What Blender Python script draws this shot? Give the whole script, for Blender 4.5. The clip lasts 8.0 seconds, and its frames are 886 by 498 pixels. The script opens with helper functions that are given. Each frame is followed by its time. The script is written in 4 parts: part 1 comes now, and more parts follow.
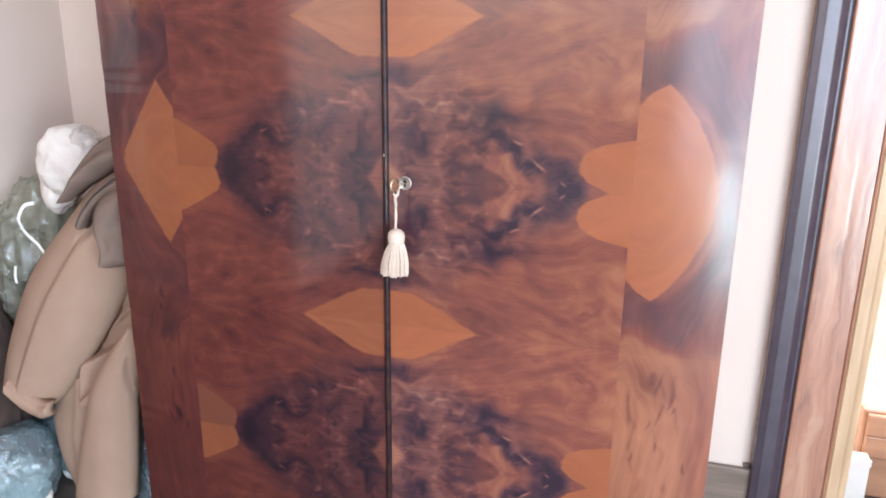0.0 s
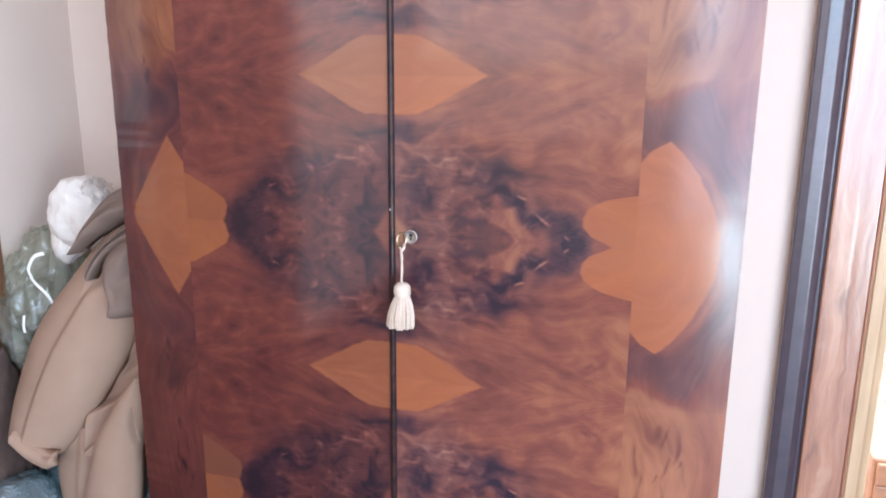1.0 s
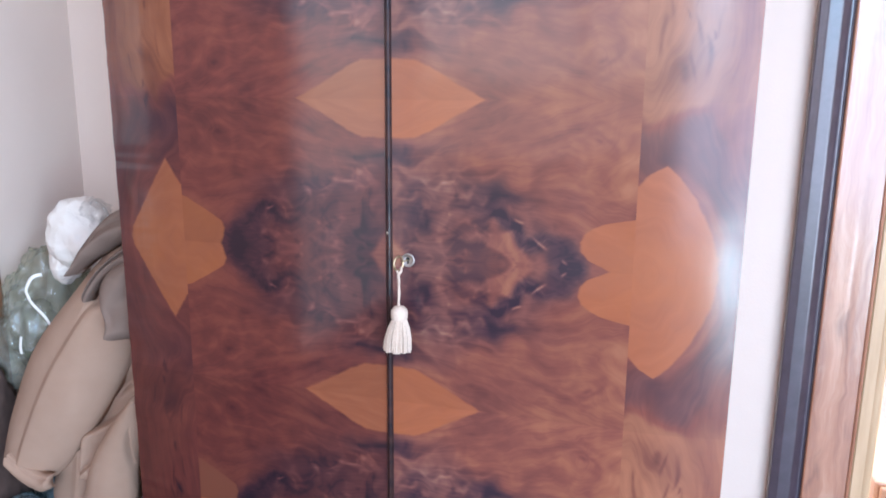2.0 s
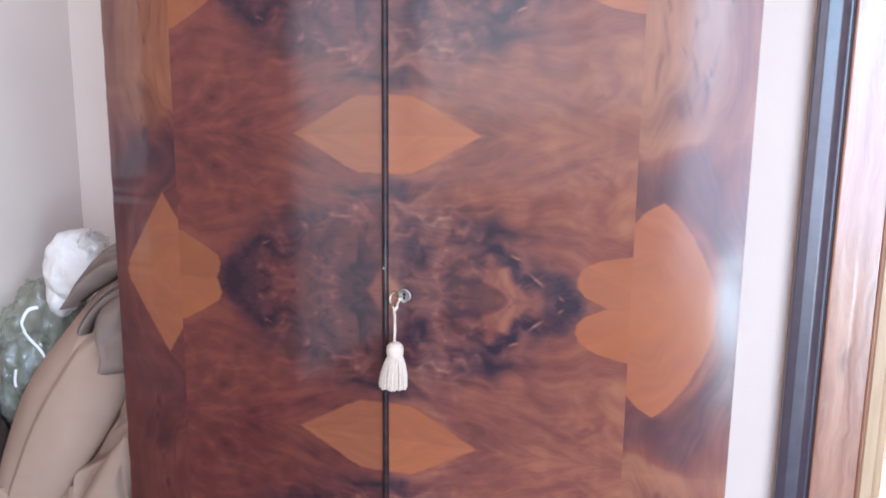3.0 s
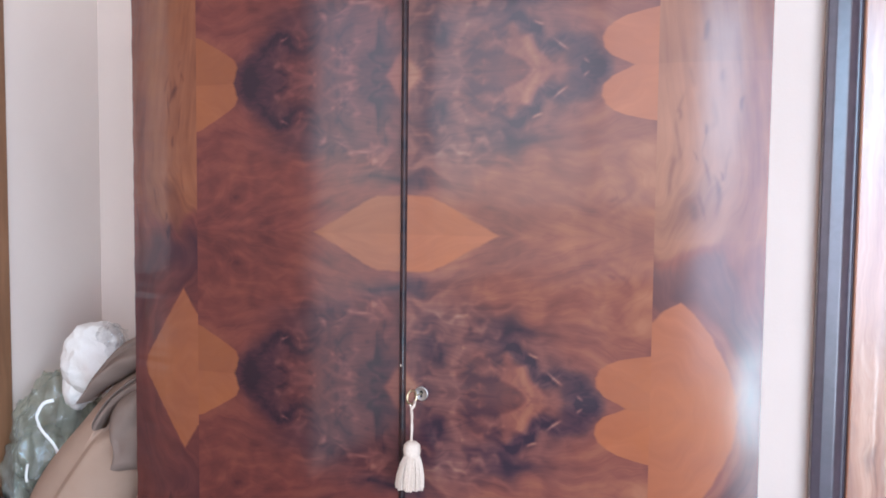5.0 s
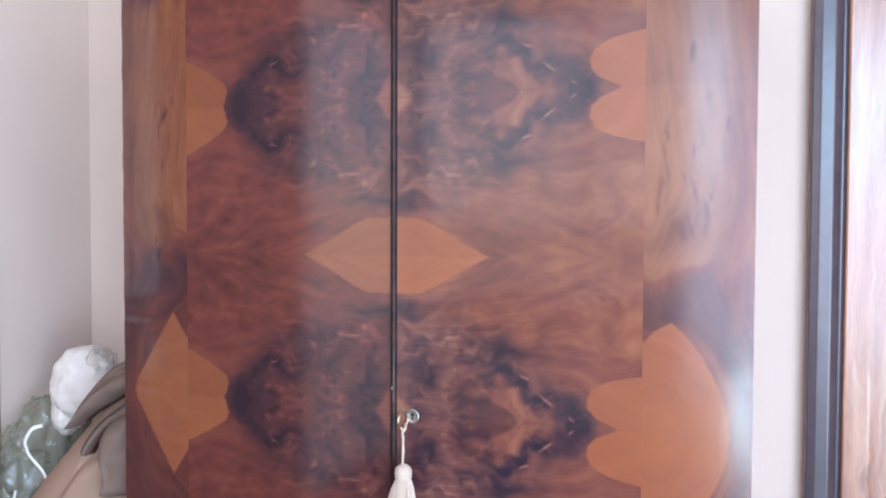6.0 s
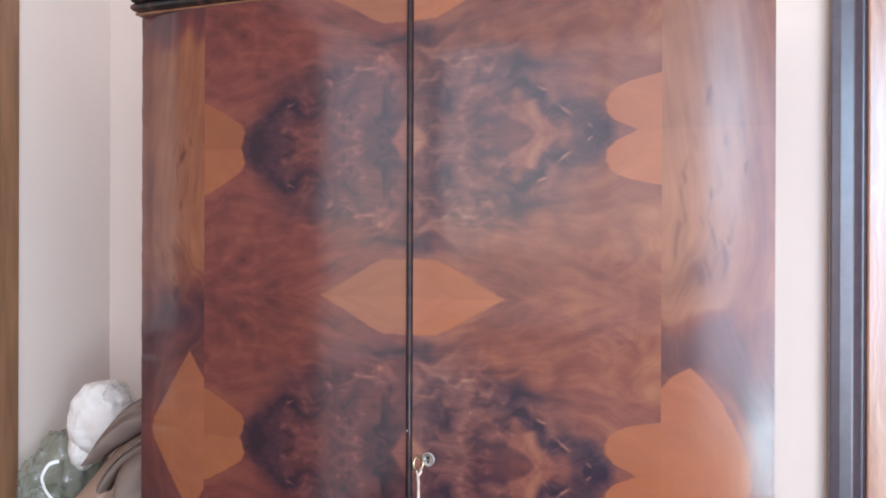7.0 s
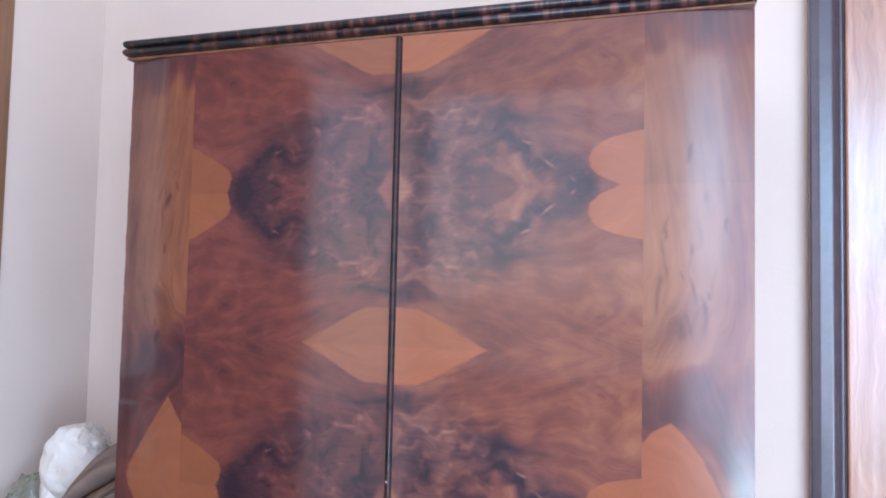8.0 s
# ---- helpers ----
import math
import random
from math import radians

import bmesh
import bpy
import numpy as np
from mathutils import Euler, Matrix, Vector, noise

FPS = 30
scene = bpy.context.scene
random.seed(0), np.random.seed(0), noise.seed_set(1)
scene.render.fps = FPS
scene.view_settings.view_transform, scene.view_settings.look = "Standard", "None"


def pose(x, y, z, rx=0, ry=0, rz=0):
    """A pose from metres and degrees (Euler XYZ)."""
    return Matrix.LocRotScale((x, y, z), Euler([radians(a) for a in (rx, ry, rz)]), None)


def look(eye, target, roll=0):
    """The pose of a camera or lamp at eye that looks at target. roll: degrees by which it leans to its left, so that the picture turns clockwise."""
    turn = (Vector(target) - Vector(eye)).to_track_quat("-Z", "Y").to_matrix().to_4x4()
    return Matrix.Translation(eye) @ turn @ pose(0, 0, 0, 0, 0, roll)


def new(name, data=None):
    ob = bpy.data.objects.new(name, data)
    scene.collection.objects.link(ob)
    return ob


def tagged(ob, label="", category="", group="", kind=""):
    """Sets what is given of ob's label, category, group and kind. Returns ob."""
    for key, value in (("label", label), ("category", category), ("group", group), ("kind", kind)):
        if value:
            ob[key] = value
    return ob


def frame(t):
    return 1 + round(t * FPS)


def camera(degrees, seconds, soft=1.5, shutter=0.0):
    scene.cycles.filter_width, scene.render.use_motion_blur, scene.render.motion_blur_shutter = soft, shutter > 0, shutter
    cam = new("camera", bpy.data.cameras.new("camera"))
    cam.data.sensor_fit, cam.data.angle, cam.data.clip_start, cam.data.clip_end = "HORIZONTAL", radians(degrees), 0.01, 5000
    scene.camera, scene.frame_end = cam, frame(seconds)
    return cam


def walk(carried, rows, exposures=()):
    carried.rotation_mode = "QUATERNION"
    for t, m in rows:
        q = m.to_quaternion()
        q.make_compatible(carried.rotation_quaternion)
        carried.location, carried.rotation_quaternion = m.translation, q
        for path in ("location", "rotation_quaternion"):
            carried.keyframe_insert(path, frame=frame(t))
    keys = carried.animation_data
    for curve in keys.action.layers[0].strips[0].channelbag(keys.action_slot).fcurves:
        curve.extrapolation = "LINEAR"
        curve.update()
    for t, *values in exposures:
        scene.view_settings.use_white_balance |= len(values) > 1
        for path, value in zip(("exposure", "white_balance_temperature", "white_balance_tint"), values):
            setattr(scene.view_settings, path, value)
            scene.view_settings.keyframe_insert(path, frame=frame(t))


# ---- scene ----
cam = camera(61.2, 8.0, soft=1.8)
PATH = [
    (0, (0.486, -1.257, 1.262), (-0.062, 0.583, 0.703), 0.6),
    (0.5, (0.487, -1.26, 1.282), (-0.071, 0.59, 0.766), 0.3),
    (1, (0.486, -1.267, 1.289), (-0.081, 0.596, 0.833), 0.4),
    (1.5, (0.487, -1.266, 1.295), (-0.082, 0.603, 0.867), 0.5),
    (3, (0.498, -1.247, 1.311), (-0.086, 0.636, 0.974), 0.6),
    (3.5, (0.496, -1.254, 1.319), (-0.087, 0.64, 1.048), 1.1),
    (4, (0.493, -1.259, 1.318), (-0.102, 0.637, 1.091), 0.9),
    (4.5, (0.489, -1.264, 1.328), (-0.127, 0.632, 1.17), 0.7),
    (6, (0.498, -1.26, 1.341), (-0.111, 0.644, 1.278), 0.2),
    (6.5, (0.496, -1.264, 1.35), (-0.097, 0.646, 1.325), 0.3),
    (7, (0.498, -1.257, 1.375), (-0.153, 0.634, 1.372), 0.2),
    (7.5, (0.499, -1.263, 1.383), (-0.138, 0.632, 1.444), 0.7),
    (8, (0.506, -1.259, 1.388), (-0.114, 0.64, 1.498), 1.3),
]
EXPOSURES = [(0.0, 0.25, 6380, 12), (0.5, 0.24, 6280, 12), (1.0, 0.21, 6030, 12), (1.5, 0.19, 5790, 12), (3.0, 0.13, 5720, 12), (4.5, 0.07, 5920, 12), (6.0, 0.05, 5830, 12), (6.5, 0.03, 5810, 12), (7.0, 0.01, 6120, 12), (7.5, 0.01, 5770, 12), (8.0, 0.02, 5560, 12)]
walk(cam, [(t, look(eye, target, roll)) for t, eye, target, roll in PATH], EXPOSURES)

# ---- world and light ----
world = bpy.data.worlds.new("world")
scene.world = world
world.use_nodes = True
wt = world.node_tree
sky = wt.nodes.new("ShaderNodeTexSky")
sky.sky_type, sky.sun_disc = "NISHITA", False
sky.sun_elevation, sky.sun_rotation = radians(50), radians(200)
wt.links.new(sky.outputs[0], wt.nodes["Background"].inputs[0])
wt.nodes["Background"].inputs[1].default_value = 0.12


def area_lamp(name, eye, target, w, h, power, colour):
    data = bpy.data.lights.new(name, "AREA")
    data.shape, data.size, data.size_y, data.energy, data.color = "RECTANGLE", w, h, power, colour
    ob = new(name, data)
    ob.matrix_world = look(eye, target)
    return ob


# daylight of the wide window in the side wall (lower and upper half, bluer towards its end), of the open window behind
# the camera, of the window past the closet and of the next room
area_lamp("window_light", (2.26, -1.80, 0.65), (0, -1.80, 0.65), 1.80, 1.10, 56, (0.82, 0.89, 1.0))
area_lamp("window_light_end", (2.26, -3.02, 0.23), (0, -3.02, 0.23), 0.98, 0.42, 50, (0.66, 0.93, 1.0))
area_lamp("window_light_end_upper", (2.26, -3.08, 1.49), (0, -3.08, 1.49), 0.86, 1.74, 34, (0.62, 0.72, 1.0))
area_lamp("window_light_upper", (2.26, -1.75, 1.80), (0, -1.75, 1.80), 1.70, 1.14, 38, (0.80, 0.89, 1.0))
area_lamp("rear_window_light", (1.69, -3.66, 1.05), (1.69, 0, 1.05), 0.94, 1.12, 24, (0.76, 0.82, 1.0))
area_lamp("rear_window_light_upper", (1.69, -3.66, 2.17), (1.69, 0, 2.17), 0.94, 1.12, 38, (0.52, 0.79, 1.0))
# the next three: unseen lamps added behind the camera to veil the doors
area_lamp("rear_veil_light", (-0.05, -3.66, 2.05), (-0.05, 0, 2.05), 2.36, 1.40, 24, (1.0, 0.84, 0.80))
area_lamp("rear_veil_light_middle", (-0.05, -3.66, 1.10), (-0.05, 0, 1.10), 2.36, 0.50, 5.2, (1.0, 0.84, 0.80))
area_lamp("rear_veil_light_lower", (-0.05, -3.66, 0.61), (-0.05, 0, 0.61), 2.36, 0.48, 1.7, (1.0, 0.84, 0.80))
area_lamp("west_window_light", (-1.31, -2.76, 1.70), (0, -2.76, 1.70), 1.46, 1.78, 16, (1.0, 0.84, 0.80))
area_lamp("next_room_light", (2.8, 2.2, 1.5), (1.2, 2.2, 1.2), 1.4, 2.0, 290, (1.0, 0.97, 0.94))


# ---- material helpers ----
class Graph:
    """A small builder of node materials."""

    def __init__(self, name):
        self.mat = bpy.data.materials.new(name)
        self.mat.use_nodes = True
        self.tree = self.mat.node_tree
        self.bsdf = self.tree.nodes["Principled BSDF"]
        self.out = self.tree.nodes["Material Output"]

    def node(self, kind, ins=None):
        n = self.tree.nodes.new(kind)
        for k, v in (ins or {}).items():
            self.put(n.inputs[k], v)
        return n

    def put(self, socket, v):
        if isinstance(v, bpy.types.NodeSocket):
            self.tree.links.new(v, socket)
        elif isinstance(v, (tuple, list)) and len(v) == 3 and socket.type == "RGBA":
            socket.default_value = (*v, 1)
        else:
            socket.default_value = v

    def math(self, op, a, b=0.0, c=0.0, clamp=False):
        n = self.tree.nodes.new("ShaderNodeMath")
        n.operation, n.use_clamp = op, clamp
        for s, v in zip(n.inputs, (a, b, c)):
            self.put(s, v)
        return n.outputs[0]

    def coords(self):
        return self.node("ShaderNodeTexCoord").outputs["Object"]

    def attr(self, name):
        n = self.node("ShaderNodeAttribute")
        n.attribute_name = name
        return n.outputs["Vector"]

    def split(self, v):
        n = self.node("ShaderNodeSeparateXYZ", {0: v})
        return n.outputs[0], n.outputs[1], n.outputs[2]

    def join(self, x, y, z=0.0):
        return self.node("ShaderNodeCombineXYZ", {0: x, 1: y, 2: z}).outputs[0]

    def scaled(self, v, s):
        n = self.tree.nodes.new("ShaderNodeVectorMath")
        n.operation = "MULTIPLY"
        self.put(n.inputs[0], v)
        self.put(n.inputs[1], s)
        return n.outputs[0]

    def plus(self, v, w):
        n = self.tree.nodes.new("ShaderNodeVectorMath")
        n.operation = "ADD"
        self.put(n.inputs[0], v)
        self.put(n.inputs[1], w)
        return n.outputs[0]

    def noise(self, v, scale, detail=3.0, rough=0.55, distortion=0.0, colour=False):
        n = self.node("ShaderNodeTexNoise", {"Vector": v, "Scale": scale, "Detail": detail, "Roughness": rough, "Distortion": distortion})
        return n.outputs["Color" if colour else "Fac"]

    def ramp(self, fac, stops, mode="LINEAR"):
        n = self.node("ShaderNodeValToRGB", {"Fac": fac})
        r = n.color_ramp
        r.interpolation = mode
        while len(r.elements) < len(stops):
            r.elements.new(0.5)
        for e, (p, c) in zip(r.elements, stops):
            e.position = p
            e.color = (*c, 1) if isinstance(c, tuple) else (c, c, c, 1)
        return n.outputs["Color"]

    def step(self, v, lo, hi):
        n = self.node("ShaderNodeMapRange", {"Value": v, "From Min": lo, "From Max": hi})
        n.interpolation_type = "SMOOTHSTEP"
        return n.outputs[0]

    def mix(self, fac, a, b, blend="MIX"):
        n = self.tree.nodes.new("ShaderNodeMix")
        n.data_type, n.blend_type, n.clamp_factor = "RGBA", blend, True
        self.put(n.inputs[0], fac)
        self.put(n.inputs[6], a)
        self.put(n.inputs[7], b)
        return n.outputs[2]

    def bump(self, height, strength, distance):
        return self.node("ShaderNodeBump", {"Height": height, "Strength": strength, "Distance": distance}).outputs[0]

    def set(self, **kw):
        for k, v in kw.items():
            self.put(self.bsdf.inputs[k.replace("_", " ")], v)
        return self.mat


W, SEAM, Z0, Z1 = 0.608, 0.438, 0.154, 1.852  # wardrobe: half width, veneer joint, foot and head of the doors
MID, HALF, BOW = 1.003, 0.283, 0.020  # lock height, height of a veneer leaf, setback of the bowed edges
FALLOFF_SIDE, FALLOFF_LOW_LEFT, FALLOFF_LOW_RIGHT = 0.13, 0.062, -0.070  # falloff of light put into tone: right door over left, leaf over leaf below


def veneer_material(name, strip):
    """Book-matched walnut veneer under varnish. The meshes carry fold (place within the leaf), flow (along and across the grain)
    and figure (sapwood, tone and greyness of the wood)."""
    g = Graph(name)
    fold = g.attr("fold")
    along, across, shade = g.split(g.attr("flow"))
    sap, tone, grey = g.split(g.attr("figure"))
    ox, oy, oz = g.split(g.coords())
    drift = g.plus(g.noise(g.coords(), 5, 2, 0.5, colour=True), (-0.5, -0.5, -0.5))
    fold = g.plus(fold, g.scaled(drift, (0.010, 0.008, 0.22)))
    # leaves cut one after the other differ a little in tone; the light's fall across and down the doors is put into
    # their tone too
    step = g.math("FLOOR", g.math("DIVIDE", g.math("SUBTRACT", oz, Z0), HALF))
    wn = g.tree.nodes.new("ShaderNodeTexWhiteNoise")
    wn.noise_dimensions = "1D"
    g.put(wn.inputs["W"], g.math("MULTIPLY_ADD", g.math("SIGN", ox), 11.3, step))
    leaf = g.math("MULTIPLY_ADD", wn.outputs["Value"], 0.10, g.math("MULTIPLY_ADD", g.math("SIGN", ox), FALLOFF_SIDE, 1.05))
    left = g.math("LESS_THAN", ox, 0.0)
    low = g.math("MULTIPLY", g.math("SUBTRACT", step, 4.0), g.math("MULTIPLY_ADD", left, FALLOFF_LOW_LEFT - FALLOFF_LOW_RIGHT, FALLOFF_LOW_RIGHT))
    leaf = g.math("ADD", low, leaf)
    # fibres, waved by the crotch
    wob = g.plus(g.noise(fold, 9, 3, 0.55, colour=True), (-0.5, -0.5, -0.5))
    flow = g.plus(g.join(along, across), g.scaled(wob, (0.08, 0.014 if strip else 0.055, 0.0)))
    broad = g.noise(g.scaled(flow, (6, 26, 1)), 1.0, 3, 0.55, 0.4)
    grain = g.noise(g.scaled(flow, (9, 80, 1)), 1.0, 4, 0.6, 0.3)
    fine = g.noise(g.scaled(flow, (14, 300, 1)), 1.0, 3, 0.6)
    cloud = g.noise(fold, 7, 3, 0.6, 0.6)
    t = g.math("MULTIPLY_ADD", g.math("SUBTRACT", broad, 0.5), 0.18 if strip else 0.19, tone)
    t = g.math("MULTIPLY_ADD", g.math("SUBTRACT", grain, 0.5), 0.19, t)
    t = g.math("MULTIPLY_ADD", g.math("SUBTRACT", cloud, 0.5), 0.30, t)
    t = g.math("MULTIPLY_ADD", g.math("SUBTRACT", fine, 0.5), 0.12, t)
    red = g.ramp(t, [(0.04, (0.0150, 0.0062, 0.0098)), (0.20, (0.036, 0.0104, 0.0122)), (0.36, (0.070, 0.0172, 0.0140)), (0.50, (0.110, 0.0275, 0.0188)),
                     (0.64, (0.152, 0.0440, 0.0240)), (0.80, (0.205, 0.0740, 0.0390)), (1.0, (0.285, 0.128, 0.078))])
    ash = g.ramp(t, [(0.04, (0.0150, 0.0068, 0.0120)), (0.20, (0.034, 0.0118, 0.0160)), (0.36, (0.058, 0.0200, 0.0205)), (0.50, (0.090, 0.0325, 0.0285)),
                     (0.64, (0.126, 0.0500, 0.0400)), (0.80, (0.182, 0.0840, 0.0640)), (1.0, (0.270, 0.150, 0.114))])
    base = g.mix(grey, red, ash)
    if strip:  # the tan heart of the edge leaves
        tan = g.ramp(t, [(0.06, (0.050, 0.0135, 0.0105)), (0.30, (0.096, 0.0270, 0.0170)), (0.50, (0.152, 0.0500, 0.0270)), (0.70, (0.198, 0.0700, 0.0370)), (1.0, (0.28, 0.118, 0.066))])
        tan = g.scaled(tan, g.join(1.0, 1.0, g.math("MULTIPLY_ADD", left, -0.28, 1.0)))
        base = g.mix(g.step(g.math("MULTIPLY", grey, -1.0), 0.1, 0.8), base, tan)
    # sapwood with crisp edges
    edge = g.math("ADD", sap, g.math("MULTIPLY", g.math("SUBTRACT", g.noise(fold, 45, 3, 0.6), 0.5), 0.006))
    sapc = g.ramp(g.noise(g.scaled(flow, (6, 50, 1)), 1.0, 3, 0.6), [(0.3, (0.190, 0.057, 0.0255)), (0.7, (0.228, 0.073, 0.0330))])
    sapc = g.mix(g.step(cloud, 0.35, 0.7), sapc, g.mix(0.4, sapc, (0.245, 0.074, 0.022)))
    sapc = g.mix(shade, sapc, g.mix(0.40, sapc, (0.15, 0.045, 0.020)))
    # fibres of the dark heart run out a little way into it
    hair = g.math("MULTIPLY", g.step(g.noise(g.scaled(g.attr("polar"), (2.0, 26, 1)), 1.0, 3, 0.6), 0.50, 0.75), g.step(tone, 0.46, 0.10)) if not strip else 0.0
    sapc = g.mix(g.math("MULTIPLY", hair, 0.8), sapc, (0.060, 0.020, 0.013))
    # more green and blue on the right door: the window's veil put into colour
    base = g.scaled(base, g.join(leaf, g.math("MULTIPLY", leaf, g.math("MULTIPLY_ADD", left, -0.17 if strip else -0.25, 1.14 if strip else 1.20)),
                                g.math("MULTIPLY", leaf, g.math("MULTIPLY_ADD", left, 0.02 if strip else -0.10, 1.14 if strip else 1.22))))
    # sapwood carries the same painted falloff, darker on the left door
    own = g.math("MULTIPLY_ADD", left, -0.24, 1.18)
    # browner sapwood in the left door's two lowest leaves, most in the upper one
    low_brown = g.math("MULTIPLY", left, g.math("MULTIPLY", g.math("LESS_THAN", step, 1.5), g.math("MULTIPLY_ADD", g.math("GREATER_THAN", step, 0.5), 0.45, 0.30)))
    low_brown = g.math("MULTIPLY", low_brown, g.step(g.math("ABSOLUTE", ox), 0.16, 0.24))
    sapc = g.mix(low_brown, sapc, (0.110, 0.036, 0.024))
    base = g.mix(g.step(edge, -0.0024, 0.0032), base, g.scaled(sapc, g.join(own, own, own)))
    dull = g.math("GREATER_THAN", ox, 0.0) if strip else 0.0  # varnish dulled by the sun on the window's side
    wave = g.noise(g.scaled(g.coords(), (1, 1, 1.6)), 4.0, 2, 0.5)
    wear = g.noise(g.coords(), 30.0, 4, 0.7)
    return g.set(Base_Color=base, Roughness=g.math("MULTIPLY_ADD", fine, 0.12, 0.52), Specular_IOR_Level=0.10, Coat_Weight=1.0, Coat_IOR=1.52,
                 Coat_Roughness=g.math("MULTIPLY_ADD", dull, 0.09, g.math("MULTIPLY_ADD", wear, 0.09, 0.08 if strip else 0.055)), Coat_Normal=g.bump(wave, 0.08, 0.02))


def ebony_material():
    """Black-and-brown striped ebony under gloss, the stripes across the moulding."""
    g = Graph("striped_ebony")
    x, y, z = g.split(g.coords())
    n = g.noise(g.join(g.math("MULTIPLY", x, 52), g.math("MULTIPLY", y, 2), g.math("MULTIPLY", g.math("FLOOR", g.math("MULTIPLY", g.math("SUBTRACT", z, Z1 + 0.0235), 30)), 7.3)), 1.0, 3, 0.6)
    far = g.noise(g.join(g.math("MULTIPLY", x, 5), 0.0, g.math("MULTIPLY", z, 8)), 1.0, 2, 0.5)
    c = g.ramp(g.math("ADD", n, g.math("MULTIPLY", g.math("SUBTRACT", far, 0.5), 0.5)), [(0.44, (0.010, 0.009, 0.013)), (0.51, (0.030, 0.015, 0.015)), (0.58, (0.105, 0.042, 0.034)), (0.74, (0.165, 0.070, 0.054))])
    return g.set(Base_Color=c, Roughness=0.36, Specular_IOR_Level=0.35, Coat_Weight=0.3, Coat_Roughness=0.22)


def plain_material(name, lo, hi, scale, rough=0.5, stretch=(1, 1, 1), bump=0.0, bump_scale=80, metal=0.0, coat=0.0, detail=4, spec=0.5, coat_rough=0.08):
    g = Graph(name)
    v = g.scaled(g.coords(), stretch)
    c = g.ramp(g.noise(v, scale, detail, 0.6, 0.3), [(0.3, lo), (0.7, hi)])
    kw = dict(Base_Color=c, Roughness=g.math("MULTIPLY_ADD", g.noise(v, scale * 3, 3), 0.2, rough - 0.1), Metallic=metal, Specular_IOR_Level=spec, Coat_Weight=coat, Coat_Roughness=coat_rough)
    if bump:
        kw["Normal"] = g.bump(g.noise(v, bump_scale, 4, 0.6), 1.0, bump)
    return g.set(**kw)


def film_material(name, tint, gloss, haze, crinkle=22.0, depth=0.005):
    """Thin crinkled plastic film."""
    g = Graph(name)
    v = g.coords()
    normal = g.bump(g.noise(v, crinkle, 3, 0.5, 1.5), 1.0, depth)
    clear = g.node("ShaderNodeBsdfTransparent", {"Color": tint})
    shine = g.node("ShaderNodeBsdfGlossy", {"Color": (1, 1, 1), "Roughness": 0.12, "Normal": normal})
    milk = g.node("ShaderNodeBsdfDiffuse", {"Color": tint, "Normal": normal})
    face = g.node("ShaderNodeLayerWeight", {"Blend": 0.5, "Normal": normal}).outputs["Facing"]
    fres = g.math("MULTIPLY_ADD", g.math("POWER", face, 4.0), 0.45, 0.06)
    crease = g.step(g.noise(v, 18, 5, 0.7, 2.0), 0.50, 0.72)
    a = g.node("ShaderNodeMixShader", {0: g.math("MULTIPLY_ADD", crease, haze, haze * 0.5), 1: clear.outputs[0], 2: milk.outputs[0]})
    b = g.node("ShaderNodeMixShader", {0: g.math("MULTIPLY", fres, gloss, clamp=True), 1: a.outputs[0], 2: shine.outputs[0]})
    g.tree.links.new(b.outputs[0], g.out.inputs[0])
    return g.mat


def casing_material():
    """Figured glossy casing wood, its varnish in long upright waves."""
    g = Graph("casing_wood")
    v = g.coords()
    w = g.plus(v, g.scaled(g.plus(g.noise(v, 5, 3, 0.6, colour=True), (-0.5, -0.5, -0.5)), (0.05, 0.0, 0.12)))
    n = g.noise(g.scaled(w, (34, 6, 2.0)), 1.0, 5, 0.65, 0.6)
    knots = g.noise(g.scaled(w, (14, 4, 3.5)), 1.0, 3, 0.6, 1.0)
    c = g.ramp(n, [(0.30, (0.245, 0.098, 0.054)), (0.46, (0.340, 0.148, 0.082)), (0.58, (0.405, 0.190, 0.108)), (0.72, (0.49, 0.265, 0.165))])
    c = g.mix(g.math("MULTIPLY", g.step(knots, 0.56, 0.76), 0.5), c, (0.085, 0.036, 0.026))
    c = g.mix(g.math("MULTIPLY", g.step(knots, 0.44, 0.30), 0.5), c, (0.50, 0.30, 0.20))
    wave = g.noise(g.scaled(v, (20, 1, 1.2)), 1.0, 2, 0.5, 0.4)
    return g.set(Base_Color=c, Roughness=0.42, Specular_IOR_Level=0.6, Coat_Weight=1.0, Coat_IOR=1.75, Coat_Roughness=0.22, Coat_Normal=g.bump(wave, 0.14, 0.02))


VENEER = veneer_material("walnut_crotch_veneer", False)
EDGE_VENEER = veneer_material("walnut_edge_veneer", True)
EBONY = ebony_material()
BLACK = plain_material("black_lacquer", (0.036, 0.026, 0.040), (0.056, 0.042, 0.060), 30, 0.42, coat=1.0, spec=0.6, coat_rough=0.22)
BEAD_BLACK = plain_material("bead_ebony", (0.006, 0.006, 0.010), (0.050, 0.022, 0.018), 26, 0.32, (0.2, 0.2, 1.0), coat=0.10, spec=0.15, coat_rough=0.10)
CARCASS = plain_material("carcass_walnut", (0.10, 0.04, 0.022), (0.22, 0.09, 0.045), 4, 0.4, (8, 8, 0.6), coat=0.4)
PAINT = plain_material("wall_paint", (0.706, 0.580, 0.500), (0.748, 0.621, 0.538), 1.6, 0.75, bump=0.0004, bump_scale=160)
WHITE_PAINT = plain_material("white_paint", (0.80, 0.79, 0.79), (0.86, 0.85, 0.85), 2.0, 0.7, bump=0.001, bump_scale=160)
CEILING_PAINT = plain_material("ceiling_paint", (0.80, 0.79, 0.78), (0.85, 0.84, 0.83), 2.0, 0.8)
